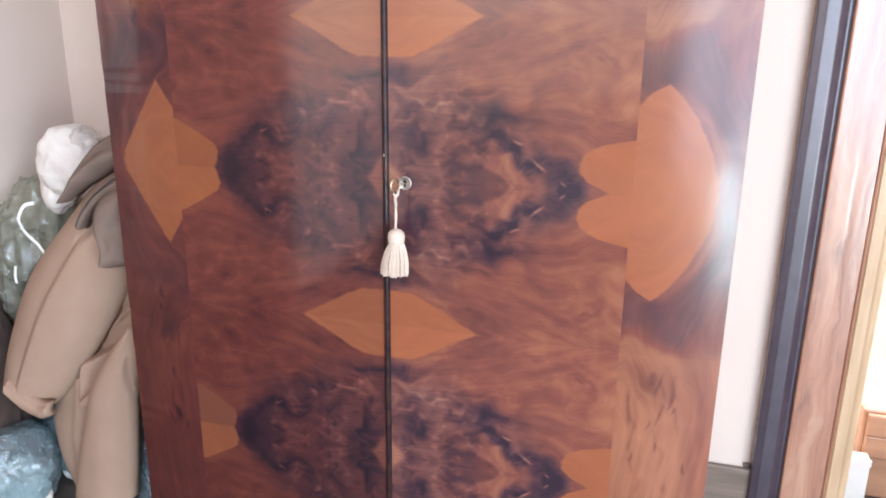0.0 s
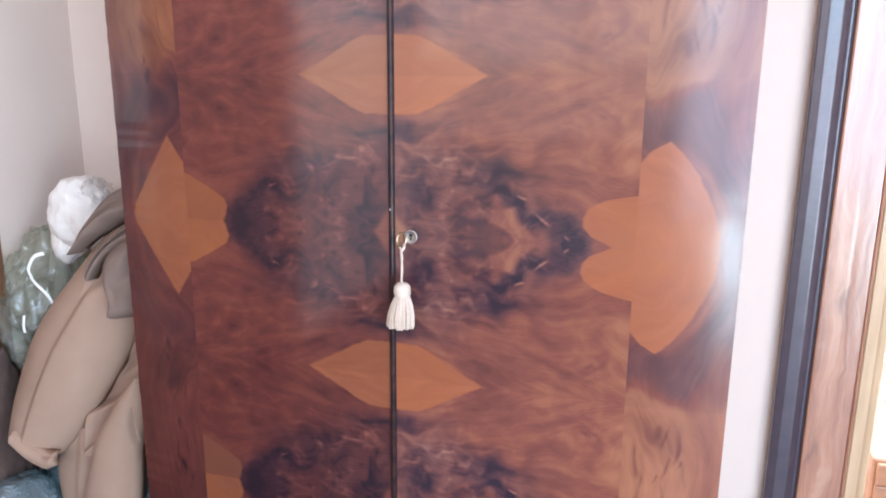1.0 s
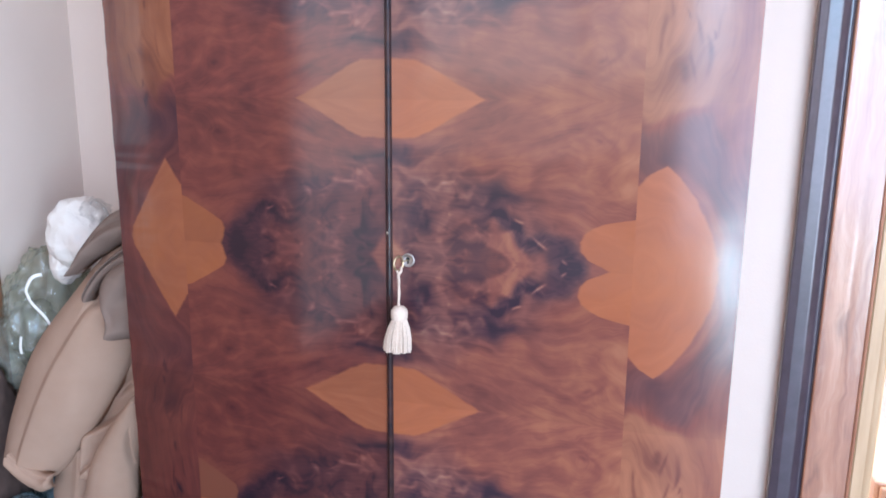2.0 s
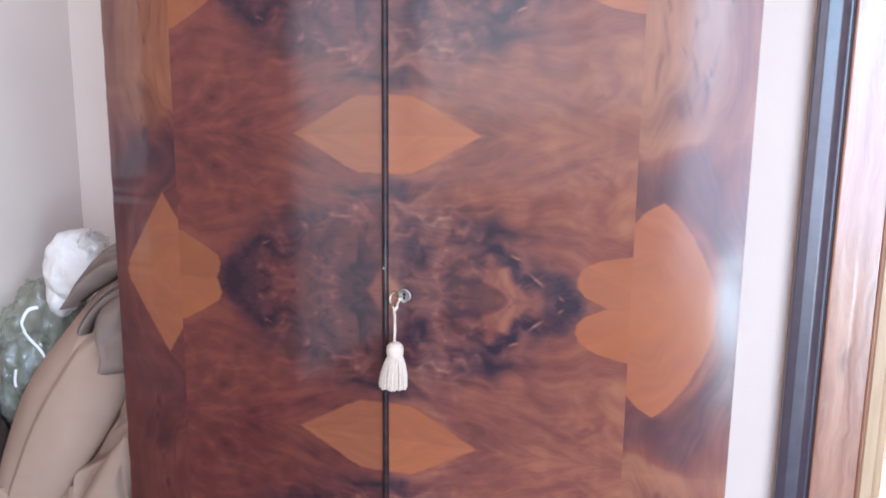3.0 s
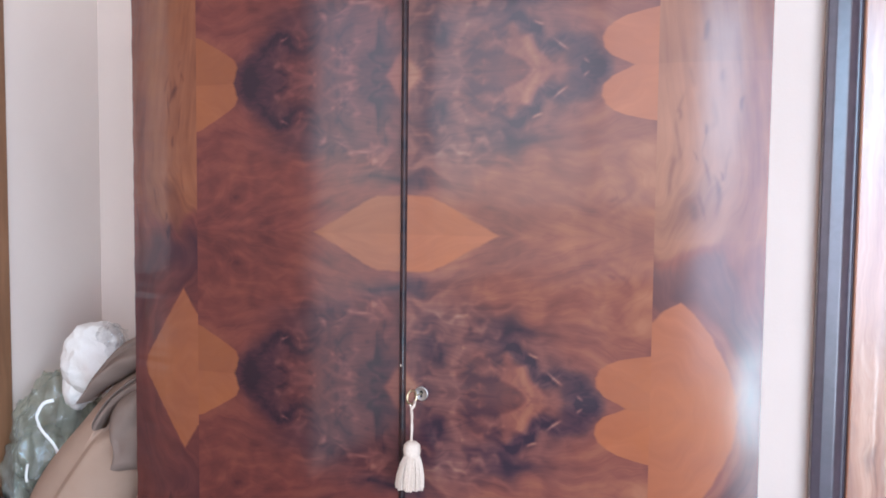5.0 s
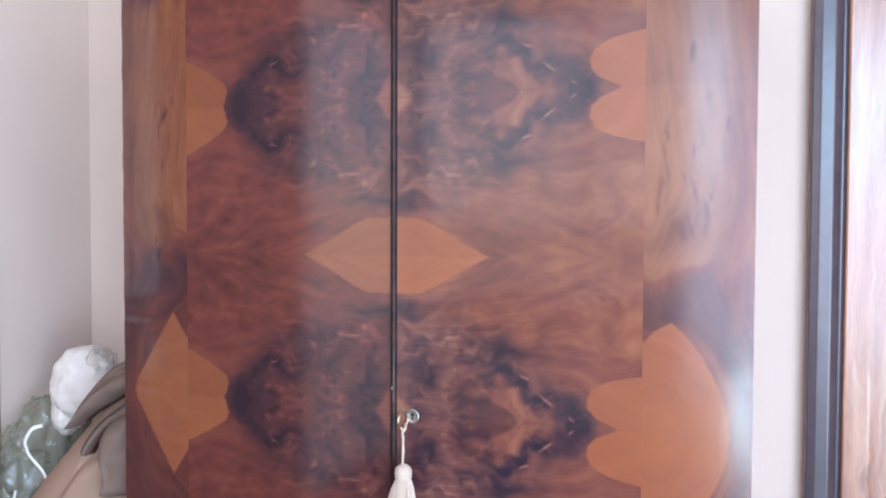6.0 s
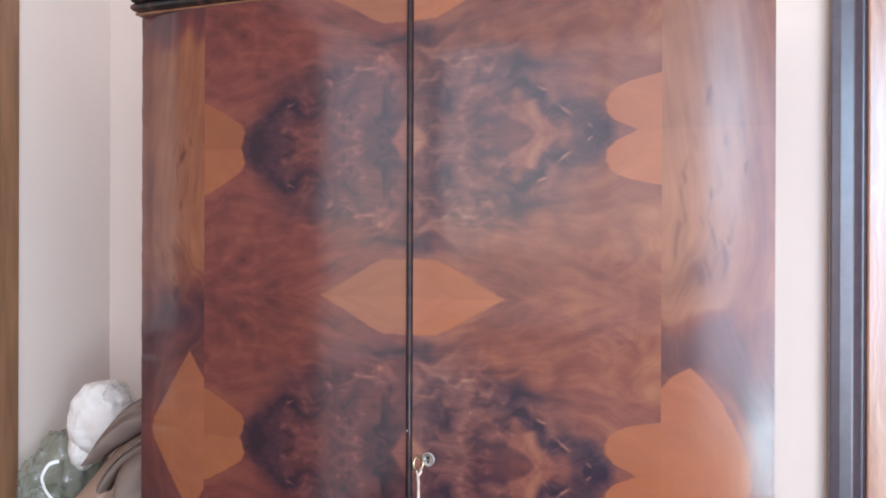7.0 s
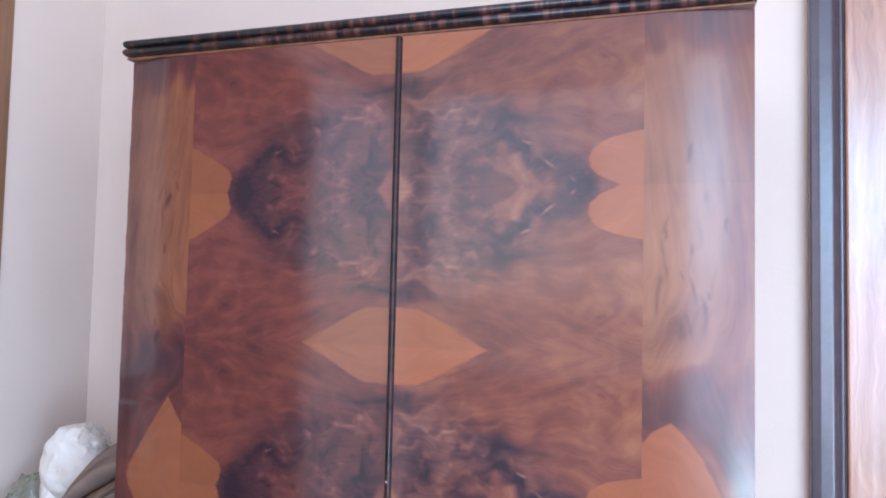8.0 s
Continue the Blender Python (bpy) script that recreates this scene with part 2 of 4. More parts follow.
FLOOR_STONE = plain_material("floor_stone", (0.075, 0.052, 0.043), (0.12, 0.090, 0.075), 30, 0.35)
CASING_WOOD = casing_material()
JAMB_WOOD = plain_material("jamb_wood", (0.46, 0.31, 0.175), (0.60, 0.43, 0.265), 5, 0.45, (6, 6, 0.5), coat=0.4)
CLOSET_WOOD = plain_material("closet_wood", (0.16, 0.075, 0.038), (0.27, 0.13, 0.065), 5, 0.4, (6, 6, 0.6), coat=0.3)
BASE_WOOD = plain_material("baseboard_wood", (0.17, 0.125, 0.095), (0.25, 0.19, 0.15), 6, 0.45, (0.6, 6, 8))
STEEL = plain_material("worn_nickel", (0.36, 0.33, 0.31), (0.55, 0.52, 0.50), 60, 0.42, metal=1.0)
BRASS = plain_material("aged_brass", (0.40, 0.30, 0.18), (0.62, 0.52, 0.36), 60, 0.35, metal=1.0)
HOLE = plain_material("keyhole_dark", (0.006, 0.005, 0.005), (0.012, 0.01, 0.01), 40, 0.8)
YARN = plain_material("cream_yarn", (0.50, 0.395, 0.315), (0.60, 0.490, 0.400), 300, 0.85, bump=0.0004, bump_scale=900)
# the coat's wool darkened to stand for shade on its upper pieces
SHADED_WOOL = plain_material("shaded_wool", (0.172, 0.120, 0.096), (0.212, 0.152, 0.122), 9, 0.9, bump=0.0006, bump_scale=500, spec=0.2)
WOOL = plain_material("camel_wool", (0.352, 0.232, 0.166), (0.390, 0.263, 0.192), 9, 0.95, bump=0.0006, bump_scale=500, spec=0.2)
FLUFF = plain_material("white_wadding", (0.78, 0.71, 0.64), (0.86, 0.80, 0.74), 20, 0.95, bump=0.006, bump_scale=30)
BAG_FILM = film_material("bag_film", (0.80, 0.82, 0.75), 0.8, 0.20, 16.0, 0.008)
CLEAR_FILM = film_material("clear_film", (0.95, 0.95, 0.945), 0.95, 0.07, 30.0, 0.004)
BLUE_FILM = film_material("blue_film", (0.47, 0.59, 0.63), 0.8, 0.46, 6.5, 0.014)
RIBBON = plain_material("white_ribbon", (0.78, 0.77, 0.72), (0.86, 0.85, 0.80), 40, 0.5)
DARK_CLOTH = plain_material("brown_cloth", (0.055, 0.032, 0.026), (0.085, 0.052, 0.042), 30, 0.9, bump=0.001, bump_scale=300)
PALE_REFLECTOR = plain_material("pale_reflector", (0.56, 0.54, 0.44), (0.66, 0.64, 0.54), 6, 0.3)
CARD = plain_material("white_card", (0.56, 0.56, 0.54), (0.64, 0.64, 0.62), 8, 0.6)
DRAWER_WOOD = plain_material("drawer_wood", (0.28, 0.14, 0.075), (0.42, 0.22, 0.125), 4, 0.4, (0.7, 5, 6), coat=0.4)


# ---- mesh helpers ----
def mesh_of(name, bm, material, smooth=False):
    me = bpy.data.meshes.new(name)
    bm.normal_update()
    bm.to_mesh(me)
    bm.free()
    me.materials.append(material)
    if smooth:
        me.polygons.foreach_set("use_smooth", [True] * len(me.polygons))
    return me


def part(name, bm, material, parent, label="", smooth=False):
    ob = new(name, mesh_of(name, bm, material, smooth))
    ob.parent = parent
    return tagged(ob, label)


def thing(name, label, category, at=(0, 0, 0), group="", kind=""):
    ob = new(name)
    ob.empty_display_size = 0.1
    ob.location = at
    return tagged(ob, label, category, group, kind)


def box(lo, hi, bevel=0.0, segments=2, bm=None):
    bm = bm or bmesh.new()
    made = bmesh.ops.create_cube(bm, size=1.0)["verts"]
    size, mid = Vector(hi) - Vector(lo), (Vector(hi) + Vector(lo)) / 2
    for v in made:
        v.co = Vector((v.co.x * size.x, v.co.y * size.y, v.co.z * size.z)) + mid
    if bevel:
        bmesh.ops.bevel(bm, geom=list({e for v in made for e in v.link_edges}), offset=bevel, segments=segments, affect="EDGES", profile=0.5)
    return bm


def structure(name, bm, material, label, category, smooth=False):
    return tagged(new(name, mesh_of(name, bm, material, smooth)), label, category, kind="structure")


def extrude_profile(points, a, b, axis, closed=True):
    """A profile of (p, q) swept from a to b along the axis: 'x' takes it as (y, z), 'z' as (x, y)."""
    bm = bmesh.new()
    place = {"x": lambda s, p, q: (s, p, q), "z": lambda s, p, q: (p, q, s), "y": lambda s, p, q: (p, s, q)}[axis]
    rings = [[bm.verts.new(place(s, p, q)) for p, q in points] for s in (a, b)]
    n = len(points)
    for i in range(n if closed else n - 1):
        j = (i + 1) % n
        bm.faces.new((rings[0][i], rings[0][j], rings[1][j], rings[1][i]))
    if closed:
        bm.faces.new(rings[0][::-1])
        bm.faces.new(rings[1])
    bmesh.ops.recalc_face_normals(bm, faces=bm.faces)
    return bm


def rounded(cx, cy, r, a0, a1, n=10):
    return [(cx + r * math.cos(radians(a0 + (a1 - a0) * i / n)), cy + r * math.sin(radians(a0 + (a1 - a0) * i / n))) for i in range(n + 1)]


def lathe(profile, n=32, at=(0, 0, 0), axis="z"):
    """A turned body from (radius, height) pairs."""
    bm = bmesh.new()
    rings = []
    for r, h in profile:
        ring = []
        for i in range(n):
            a = 2 * math.pi * i / n
            p = (r * math.cos(a), r * math.sin(a), h) if axis == "z" else (r * math.cos(a), h, r * math.sin(a))
            ring.append(bm.verts.new(Vector(p) + Vector(at)))
        rings.append(ring)
    for a, b in zip(rings, rings[1:]):
        for i in range(n):
            bm.faces.new((a[i], a[(i + 1) % n], b[(i + 1) % n], b[i]))
    bm.faces.new(rings[0])
    bm.faces.new(rings[-1][::-1])
    bmesh.ops.recalc_face_normals(bm, faces=bm.faces)
    return bm


def spline(points, n):
    """n places along a smooth line through the points."""
    p = np.array(points, float)
    t = np.linspace(0, len(p) - 1, n)
    out = []
    for s in t:
        i = min(int(s), len(p) - 2)
        f = s - i
        a, b, c, d = p[max(i - 1, 0)], p[i], p[i + 1], p[min(i + 2, len(p) - 1)]
        out.append(0.5 * (2 * b + (c - a) * f + (2 * a - 5 * b + 4 * c - d) * f * f + (3 * b - a - 3 * c + d) * f ** 3))
    return np.array(out)


def sweep(points, radii, n=60, m=36, fold=0.0, folds=5, seed=0.0, up=(0, -1, 0), caps=True, crease=0.0, ridge=None):
    """A soft tube along the points; radii are (across, deep) at each point; fold and folds ripple its skin lengthwise, crease cuts
    slanting sharp-bottomed folds into it; ridge (degrees, amount) presses a lengthwise edge."""
    line, rad = spline(points, n), spline(radii, n)
    bm = bmesh.new()
    rings = []
    for i in range(n):
        d = Vector(line[min(i + 1, n - 1)] - line[max(i - 1, 0)]).normalized()
        deep = Vector(up)
        deep = (deep - d * deep.dot(d)).normalized()
        side = d.cross(deep)
        ring = []
        t = i / n
        for j in range(m):
            a = 2 * math.pi * j / m
            f = 1 + fold * (math.sin(folds * a + 2.2 * noise.noise((t * 3 + seed, seed, a * 0.3))) + 1.2 * noise.noise((math.cos(a) * 1.6 + seed, math.sin(a) * 1.6, t * 5)))
            if ridge:
                off = abs((math.degrees(a) - ridge[0] + 14 * math.sin(4 * t + seed) + 180) % 360 - 180)
                f += ridge[1] * max(0.0, 1 - off / 55)
            if crease:
                r1 = abs(noise.noise((math.cos(a) * 0.9 + seed, math.sin(a) * 0.9 + t * 1.6, t * 1.2 + seed)))
                f += crease * (1.6 * min(r1, 0.16) - 0.2)
            ring.append(bm.verts.new(Vector(line[i]) + side * math.cos(a) * rad[i][0] * f + deep * math.sin(a) * rad[i][1] * f))
        rings.append(ring)
    for a, b in zip(rings, rings[1:]):
        for j in range(m):
            bm.faces.new((a[j], a[(j + 1) % m], b[(j + 1) % m], b[j]))
    if caps:
        bm.faces.new(rings[0])
        bm.faces.new(rings[-1][::-1])
    bmesh.ops.recalc_face_normals(bm, faces=bm.faces)
    return bm


def cloth(left, right, y, bulge, folds=(), n=110, m=64, thick=0.012, seed=0.0):
    """A hanging panel between two edge lines of (x, z): bulging forwards, its long edges rolled back, closed behind. Folds are
    (u0, v0, u1, v1, depth, width, kind) across and along the panel: a step laps one side over the other, a dip is a soft valley."""
    a, b = spline(left, n), spline(right, n)
    bm = bmesh.new()
    front, back = [], []
    for i in range(n):
        v = i / (n - 1)
        fr, bk = [], []
        for j in range(m):
            u = j / (m - 1)
            p = a[i] * (1 - u) + b[i] * u
            roll = max(0.0, 1 - (2 * abs(u - 0.5)) ** 5) ** 0.5
            d = bulge * (math.sin(math.pi * min(max(u, 0.0), 1.0)) ** 0.7) + 0.012 * roll
            for u0, v0, u1, v1, depth, width, kind in folds:
                du, dv = u1 - u0, v1 - v0
                length = math.hypot(du, dv)
                along = ((u - u0) * du + (v - v0) * dv) / length
                off = ((u - u0) * dv - (v - v0) * du) / length + 0.015 * noise.noise((along * 4, seed, depth * 90))
                fade = min(1.0, max(0.0, (along + 0.12) / 0.12)) * min(1.0, max(0.0, (length + 0.12 - along) / 0.12))
                if kind == "step":
                    d += depth * fade * (1 / (1 + math.exp(-max(-40.0, min(40.0, off / width)))) - 0.5) * math.exp(-abs(off) / 0.5)
                else:
                    d -= depth * fade * math.exp(-(off / width) ** 2)
            d += 0.004 * noise.noise((u * 2.2 + seed, v * 3.0, seed)) * roll
            z = max(0.003, p[1])
            fr.append(bm.verts.new((p[0], y - d, z)))
            bk.append(bm.verts.new((p[0] * 1.0, y + thick - 0.6 * d + 0.01, max(0.003, z - 0.002))))
        front.append(fr)
        back.append(bk)
    for g, flip in ((front, False), (back, True)):
        for i in range(n - 1):
            for j in range(m - 1):
                q = (g[i][j], g[i][j + 1], g[i + 1][j + 1], g[i + 1][j])
                bm.faces.new(q[::-1] if flip else q)
    rim = [(front[i][0], back[i][0]) for i in range(n)] + [(front[-1][j], back[-1][j]) for j in range(1, m)]
    rim += [(front[i][-1], back[i][-1]) for i in range(n - 2, -1, -1)] + [(front[0][j], back[0][j]) for j in range(m - 2, 0, -1)]
    for (p, q), (r, t) in zip(rim, rim[1:] + rim[:1]):
        bm.faces.new((p, q, t, r))
    bmesh.ops.recalc_face_normals(bm, faces=bm.faces)
    return bm


def lump(mid, size, seed, rough=0.25, scale=2.0, sub=5, flat=None):
    """A soft irregular body; flat: the height below which it lies pressed on its support."""
    bm = bmesh.new()
    bmesh.ops.create_icosphere(bm, subdivisions=sub, radius=1.0)
    for v in bm.verts:
        d = v.co.normalized()
        r = 1 + rough * noise.fractal(d * scale + Vector((seed, 0, 0)), 0.8, 2.0, 4)
        v.co = Vector((d.x * size[0] * r, d.y * size[1] * r, d.z * size[2] * r)) + Vector(mid)
        if flat is not None and v.co.z < flat:
            v.co.z = flat
    return bm


# ---- the room ----
BACK, LEFT, RIGHT, REAR, TOP = 0.62, -1.25, 2.20, -3.60, 2.80
DOOR_X0, DOOR_X1, DOOR_H = 0.995, 1.80, 2.16

structure("floor", box((LEFT - 0.8, REAR - 0.2, -0.12), (3.4, 4.2, 0.0)), FLOOR_STONE, "speckled brown stone floor of the bedroom", "floor")
structure("ceiling", box((LEFT - 0.8, REAR - 0.2, TOP), (3.4, 4.2, TOP + 0.12)), CEILING_PAINT, "plain white painted ceiling", "ceiling")
structure("wall_north_left", box((LEFT - 0.2, BACK, 0), (DOOR_X0, BACK + 0.16, TOP)), PAINT, "pinkish white painted wall behind the wardrobe", "wall")
structure("wall_north_right", box((DOOR_X1, BACK, 0), (RIGHT + 0.2, BACK + 0.16, TOP)), PAINT, "pinkish white painted wall beside the doorway", "wall")
structure("wall_north_lintel", box((DOOR_X0, BACK, DOOR_H), (DOOR_X1, BACK + 0.16, TOP)), PAINT, "pinkish white painted wall over the doorway", "wall")
structure("wall_west", box((LEFT - 0.2, 0.28, 0), (LEFT, BACK, TOP)), PAINT, "pinkish white painted wall beside the closet", "wall")
structure("wall_west_far", box((LEFT - 0.2, REAR, 0), (LEFT, -3.51, TOP)), PAINT, "pinkish white painted wall past the west window", "wall")
structure("wall_west_pier", box((LEFT - 0.2, -2.01, 0), (LEFT, -1.95, TOP)), PAINT, "pinkish white painted wall past the closet", "wall")
structure("wall_west_sill", box((LEFT - 0.2, -3.51, 0), (LEFT, -2.01, 0.79)), PAINT, "pinkish white painted wall under the west window", "wall")
structure("wall_west_lintel", box((LEFT - 0.2, -3.51, 2.61), (LEFT, -2.01, TOP)), PAINT, "pinkish white painted wall over the west window", "wall")
structure("wall_west_over", box((LEFT - 0.2, -1.95, 2.45), (LEFT, 0.28, TOP)), PAINT, "pinkish white painted wall over the closet", "wall")
WY0, WY1, WZ1 = -3.54, -0.86, 2.42
structure("wall_east_near", box((RIGHT, WY1, 0), (RIGHT + 0.2, BACK, TOP)), PAINT, "pinkish white painted wall beside the wide window", "wall")
structure("wall_east_far", box((RIGHT, REAR, 0), (RIGHT + 0.2, WY0, TOP)), PAINT, "pinkish white painted wall beside the wide window", "wall")
structure("wall_east_lintel", box((RIGHT, WY0, WZ1), (RIGHT + 0.2, WY1, TOP)), PAINT, "pinkish white painted wall over the wide window", "wall")
structure("wall_south_left", box((LEFT - 0.2, REAR - 0.2, 0), (LEFT + 0.01, REAR, TOP)), PAINT, "pinkish white painted wall opposite the wardrobe", "wall")
structure("wall_south_pier", box((1.14, REAR - 0.2, 0), (1.22, REAR, TOP)), PAINT, "pinkish white painted pier between the two windows", "wall")
structure("wall_south_over", box((LEFT + 0.01, REAR - 0.2, 2.77), (1.14, REAR, TOP)), PAINT, "pinkish white painted wall over the added rear window", "wall")
structure("wall_south_under", box((LEFT + 0.01, REAR - 0.2, 0), (1.14, REAR, 0.36)), PAINT, "pinkish white painted wall under the added rear window", "wall")
structure("wall_south_right", box((2.18, REAR - 0.2, 0), (RIGHT + 0.2, REAR, TOP)), PAINT, "pinkish white painted wall beside the narrow window", "wall")
structure("wall_south_lintel", box((1.22, REAR - 0.2, 2.76), (2.18, REAR, TOP)), PAINT, "pinkish white painted wall over the narrow window", "wall")
structure("wall_south_sill", box((1.22, REAR - 0.2, 0), (2.18, REAR, 0.46)), PAINT, "pinkish white painted wall under the narrow window", "wall")
# the next room, seen through the doorway
structure("wall_next_north", box((0.2, 4.0, 0), (3.2, 4.2, TOP)), WHITE_PAINT, "bright white wall of the next room", "wall")
structure("wall_next_west", box((0.2, BACK + 0.16, 0), (0.4, 4.0, TOP)), WHITE_PAINT, "bright white wall of the next room", "wall")
structure("wall_next_east", box((3.0, BACK + 0.16, 0), (3.2, 4.0, TOP)), WHITE_PAINT, "bright white wall of the next room", "wall")
structure("baseboard", box((LEFT, BACK - 0.018, 0), (0.772, BACK - 0.001, 0.178), 0.004), BASE_WOOD, "worn brown wooden baseboard along the wall", "baseboard")


def casing_side(x0, sign):
    """One upright of the door casing: two black half-rounds, a bright fillet, a broad flat board, a thin bead and a paler rounded inner lining."""
    y = BACK - 0.002

    def px(points):
        return [(x0 + sign * p, y - q) for p, q in points]
    outer = [(0, 0), (0, 0.027), (0.001, 0.0295), (0.003, 0.0308), (0.016, 0.0336), (0.0185, 0.0343), (0.021, 0.0345), (0.043, 0.0343), (0.0455, 0.0338), (0.048, 0.0328)]
    outer += [(0.062, 0.0225), (0.065, 0.0212), (0.068, 0.0212), (0.070, 0.0235), (0.0715, 0.0230), (0.072, 0.022), (0.072, 0)]
    return px(outer), px([(0.073, 0), (0.073, 0.024), (0.0745, 0.028), (0.0765, 0.029), (0.0785, 0.0275), (0.080, 0.020), (0.170, 0.020), (0.172, 0.0245), (0.1745, 0.0255), (0.177, 0.0245), (0.179, 0.018), (0.179, 0)]), \
        px([(0.180, 0), (0.180, 0.012), (0.183, 0.016)] + [(0.214 - 0.012 * math.cos(radians(a)), 0.008 + 0.010 * math.sin(radians(a))) for a in range(50, 171, 20)] + [(0.226, 0.006), (0.226, -0.16), (0.180, -0.16)])


casing = thing("door_1", "glossy walnut door casing with black half-round edge", "door frame", kind="structure")
for x0, sign in ((0.768, 1), (DOOR_X1 + 0.227, -1)):
    a, b, c = casing_side(x0, sign)
    part("edge_moulding", extrude_profile(a, 0, DOOR_H + 0.25, "z"), BLACK, casing, "black lacquered half-round moulding")
    part("casing_board", extrude_profile(b, 0, DOOR_H + 0.17, "z"), CASING_WOOD, casing)
    part("jamb", extrude_profile(c, 0, DOOR_H, "z"), JAMB_WOOD, casing, "pale yellowish wooden jamb")
part("head_board", box((0.975, BACK - 0.024, DOOR_H), (DOOR_X1 + 0.045, BACK - 0.003, DOOR_H + 0.17), 0.003), CASING_WOOD, casing)
part("chipped_plaster", lump((0.760, BACK - 0.003, 0.183), (0.009, 0.004, 0.009), 31.0, 0.5, 2.2, 4), BASE_WOOD, casing, "chipped plaster over the baseboard's end", True)

# ---- the wardrobe ----


def smooth(x, lo, hi):
    t = np.clip((x - lo) / (hi - lo), 0, 1)
    return t * t * (3 - 2 * t)


def spot(u, v, cu, cv, ru, rv):
    return np.exp(-(((u - cu) / ru) ** 2 + ((v - cv) / rv) ** 2))


def ripple(x, y, seed):
    """Gradient noise over arrays, about -1 to 1."""
    ix, iy = np.floor(x), np.floor(y)
    fx, fy = x - ix, y - iy

    def corner(a, b):
        h = np.sin((ix + a) * 127.1 + (iy + b) * 311.7 + seed * 74.7) * 43758.5453
        h = (h - np.floor(h)) * 2 * math.pi
        return np.cos(h) * (fx - a) + np.sin(h) * (fy - b)
    sx, sy = fx * fx * fx * (fx * (fx * 6 - 15) + 10), fy * fy * fy * (fy * (fy * 6 - 15) + 10)
    top = corner(0, 0) * (1 - sx) + corner(1, 0) * sx
    return 1.5 * (top * (1 - sy) + (corner(0, 1) * (1 - sx) + corner(1, 1) * sx) * sy)


def clouds(x, y, seed, octaves=3):
    return sum(ripple(x * 2 ** k, y * 2 ** k, seed + 5 * k) * 0.55 ** k for k in range(octaves))


def stroke(u, v, u0, v0, u1, v1, w, bend=0.0):
    """A short soft mark from one place to another, tapering to its ends."""
    du, dv = u1 - u0, v1 - v0
    length = math.hypot(du, dv)
    t = ((u - u0) * du + (v - v0) * dv) / length ** 2
    off = ((u - u0) * dv - (v - v0) * du) / length - bend * (t - t * t)
    return np.exp(-(off / w) ** 2) * smooth(t, -0.1, 0.35) * (1 - smooth(t, 0.65, 1.1))


def crotch_figure(u, v, side):
    """The centre leaf. u: from the meeting stile outwards; v: from the heart of the burl to the next joint."""
    lens = np.interp(u, [0, 0.05, 0.078, 0.105, 0.14, 0.18, 0.24], [0.070, 0.068, 0.056, 0.040, 0.021, 0, -0.03]) - (HALF - v)
    lobe = (u - np.interp(v, [0, 0.007, 0.017, 0.031, 0.048, 0.061, 0.072, 0.081, 0.088, 0.093, 0.13],
                          [0.400, 0.386, 0.363, 0.351, 0.348, 0.354, 0.368, 0.389, 0.42, 0.45, 0.70])) * 0.8
    if side < 0:
        lobe = (u - np.interp(v, [0, 0.03, 0.045, 0.055, 0.088, 0.098, 0.13], [0.353, 0.343, 0.350, 0.366, 0.425, 0.46, 0.70])) * 0.8
    sap = np.maximum(lens * 0.85, lobe)
    rng = random.Random(11 if side > 0 else 23)
    sd = 3.0 if side > 0 else 40.0
    # the wood is folded twice over, which makes its curls
    a = u + 0.022 * clouds(u * 13, v * 13, sd + 1, 2)
    b = v + 0.020 * clouds(u * 13, v * 13, sd + 2, 2)
    a2 = a + 0.011 * clouds(a * 26, b * 26, sd + 3, 2)
    b2 = b + 0.011 * clouds(a * 26, b * 26, sd + 4, 2)
    soft = clouds(a2 * 17, b2 * 21, sd + 5, 3)
    vein = np.clip(1 - 2.6 * np.abs(ripple(a2 * 20, b2 * 27, sd + 6)), 0, 1) ** 1.5
    curl = np.clip(1 - 2.4 * np.abs(ripple(a2 * 15 + 9, b2 * 26, sd + 7)), 0, 1) ** 1.5
    where = clouds(a * 11, b * 11, sd + 8, 2)
    rim = np.interp(u, [0, 0.12, 0.18, 0.26, 0.35, 0.40], [0.195, 0.180, 0.140, 0.100, 0.03, -0.06])
    burl = smooth(rim - b, -0.045, 0.060)
    tone = 0.50 + 0.05 * soft + burl * (-0.13 + 0.13 * soft + 0.11 * curl * smooth(where, -0.05, 0.5) - 0.16 * vein * smooth(-where, -0.1, 0.4))
    grey = burl * np.clip(0.55 + 0.45 * clouds(a * 9, b * 9, sd + 9, 2), 0, 1)
    ragged = 0.88 + 0.40 * soft - 0.15 * curl
    if side > 0:
        # a dark arrowhead, its point outwards, round a pale wedge
        arm = 0.085 * np.clip((0.338 - a) / 0.14, 0, 2) ** 0.85
        wide = np.interp(u, [0.15, 0.22, 0.28, 0.34], [0.009, 0.013, 0.020, 0.030])
        heart = np.exp(-((b - arm) / wide) ** 2) * smooth(a, 0.165, 0.215) * (1 - smooth(a, 0.345, 0.372))
        heart = np.maximum(heart, 1.05 * spot(a, b, 0.330, 0.0, 0.022, 0.028))
        inside = smooth(arm - wide - b, -0.008, 0.012) * smooth(u, 0.165, 0.205)
        wedge = smooth((0.236 - a) * 0.42 - b, -0.005, 0.008) * smooth(a, 0.10, 0.16)
        tone = tone * (1 - inside) + inside * (0.56 + 0.10 * soft)
        tone = tone - 0.17 * wedge
        grey = grey * (1 - 0.75 * inside)
    else:
        # a dark blot, open towards the stile, with feathered edges
        rho = np.hypot((a - 0.195) / 0.140, b / 0.088)
        heart = np.exp(-((rho - 0.88) / np.where(rho < 0.88, 0.42, 0.20)) ** 2) * smooth(a, 0.19, 0.29)
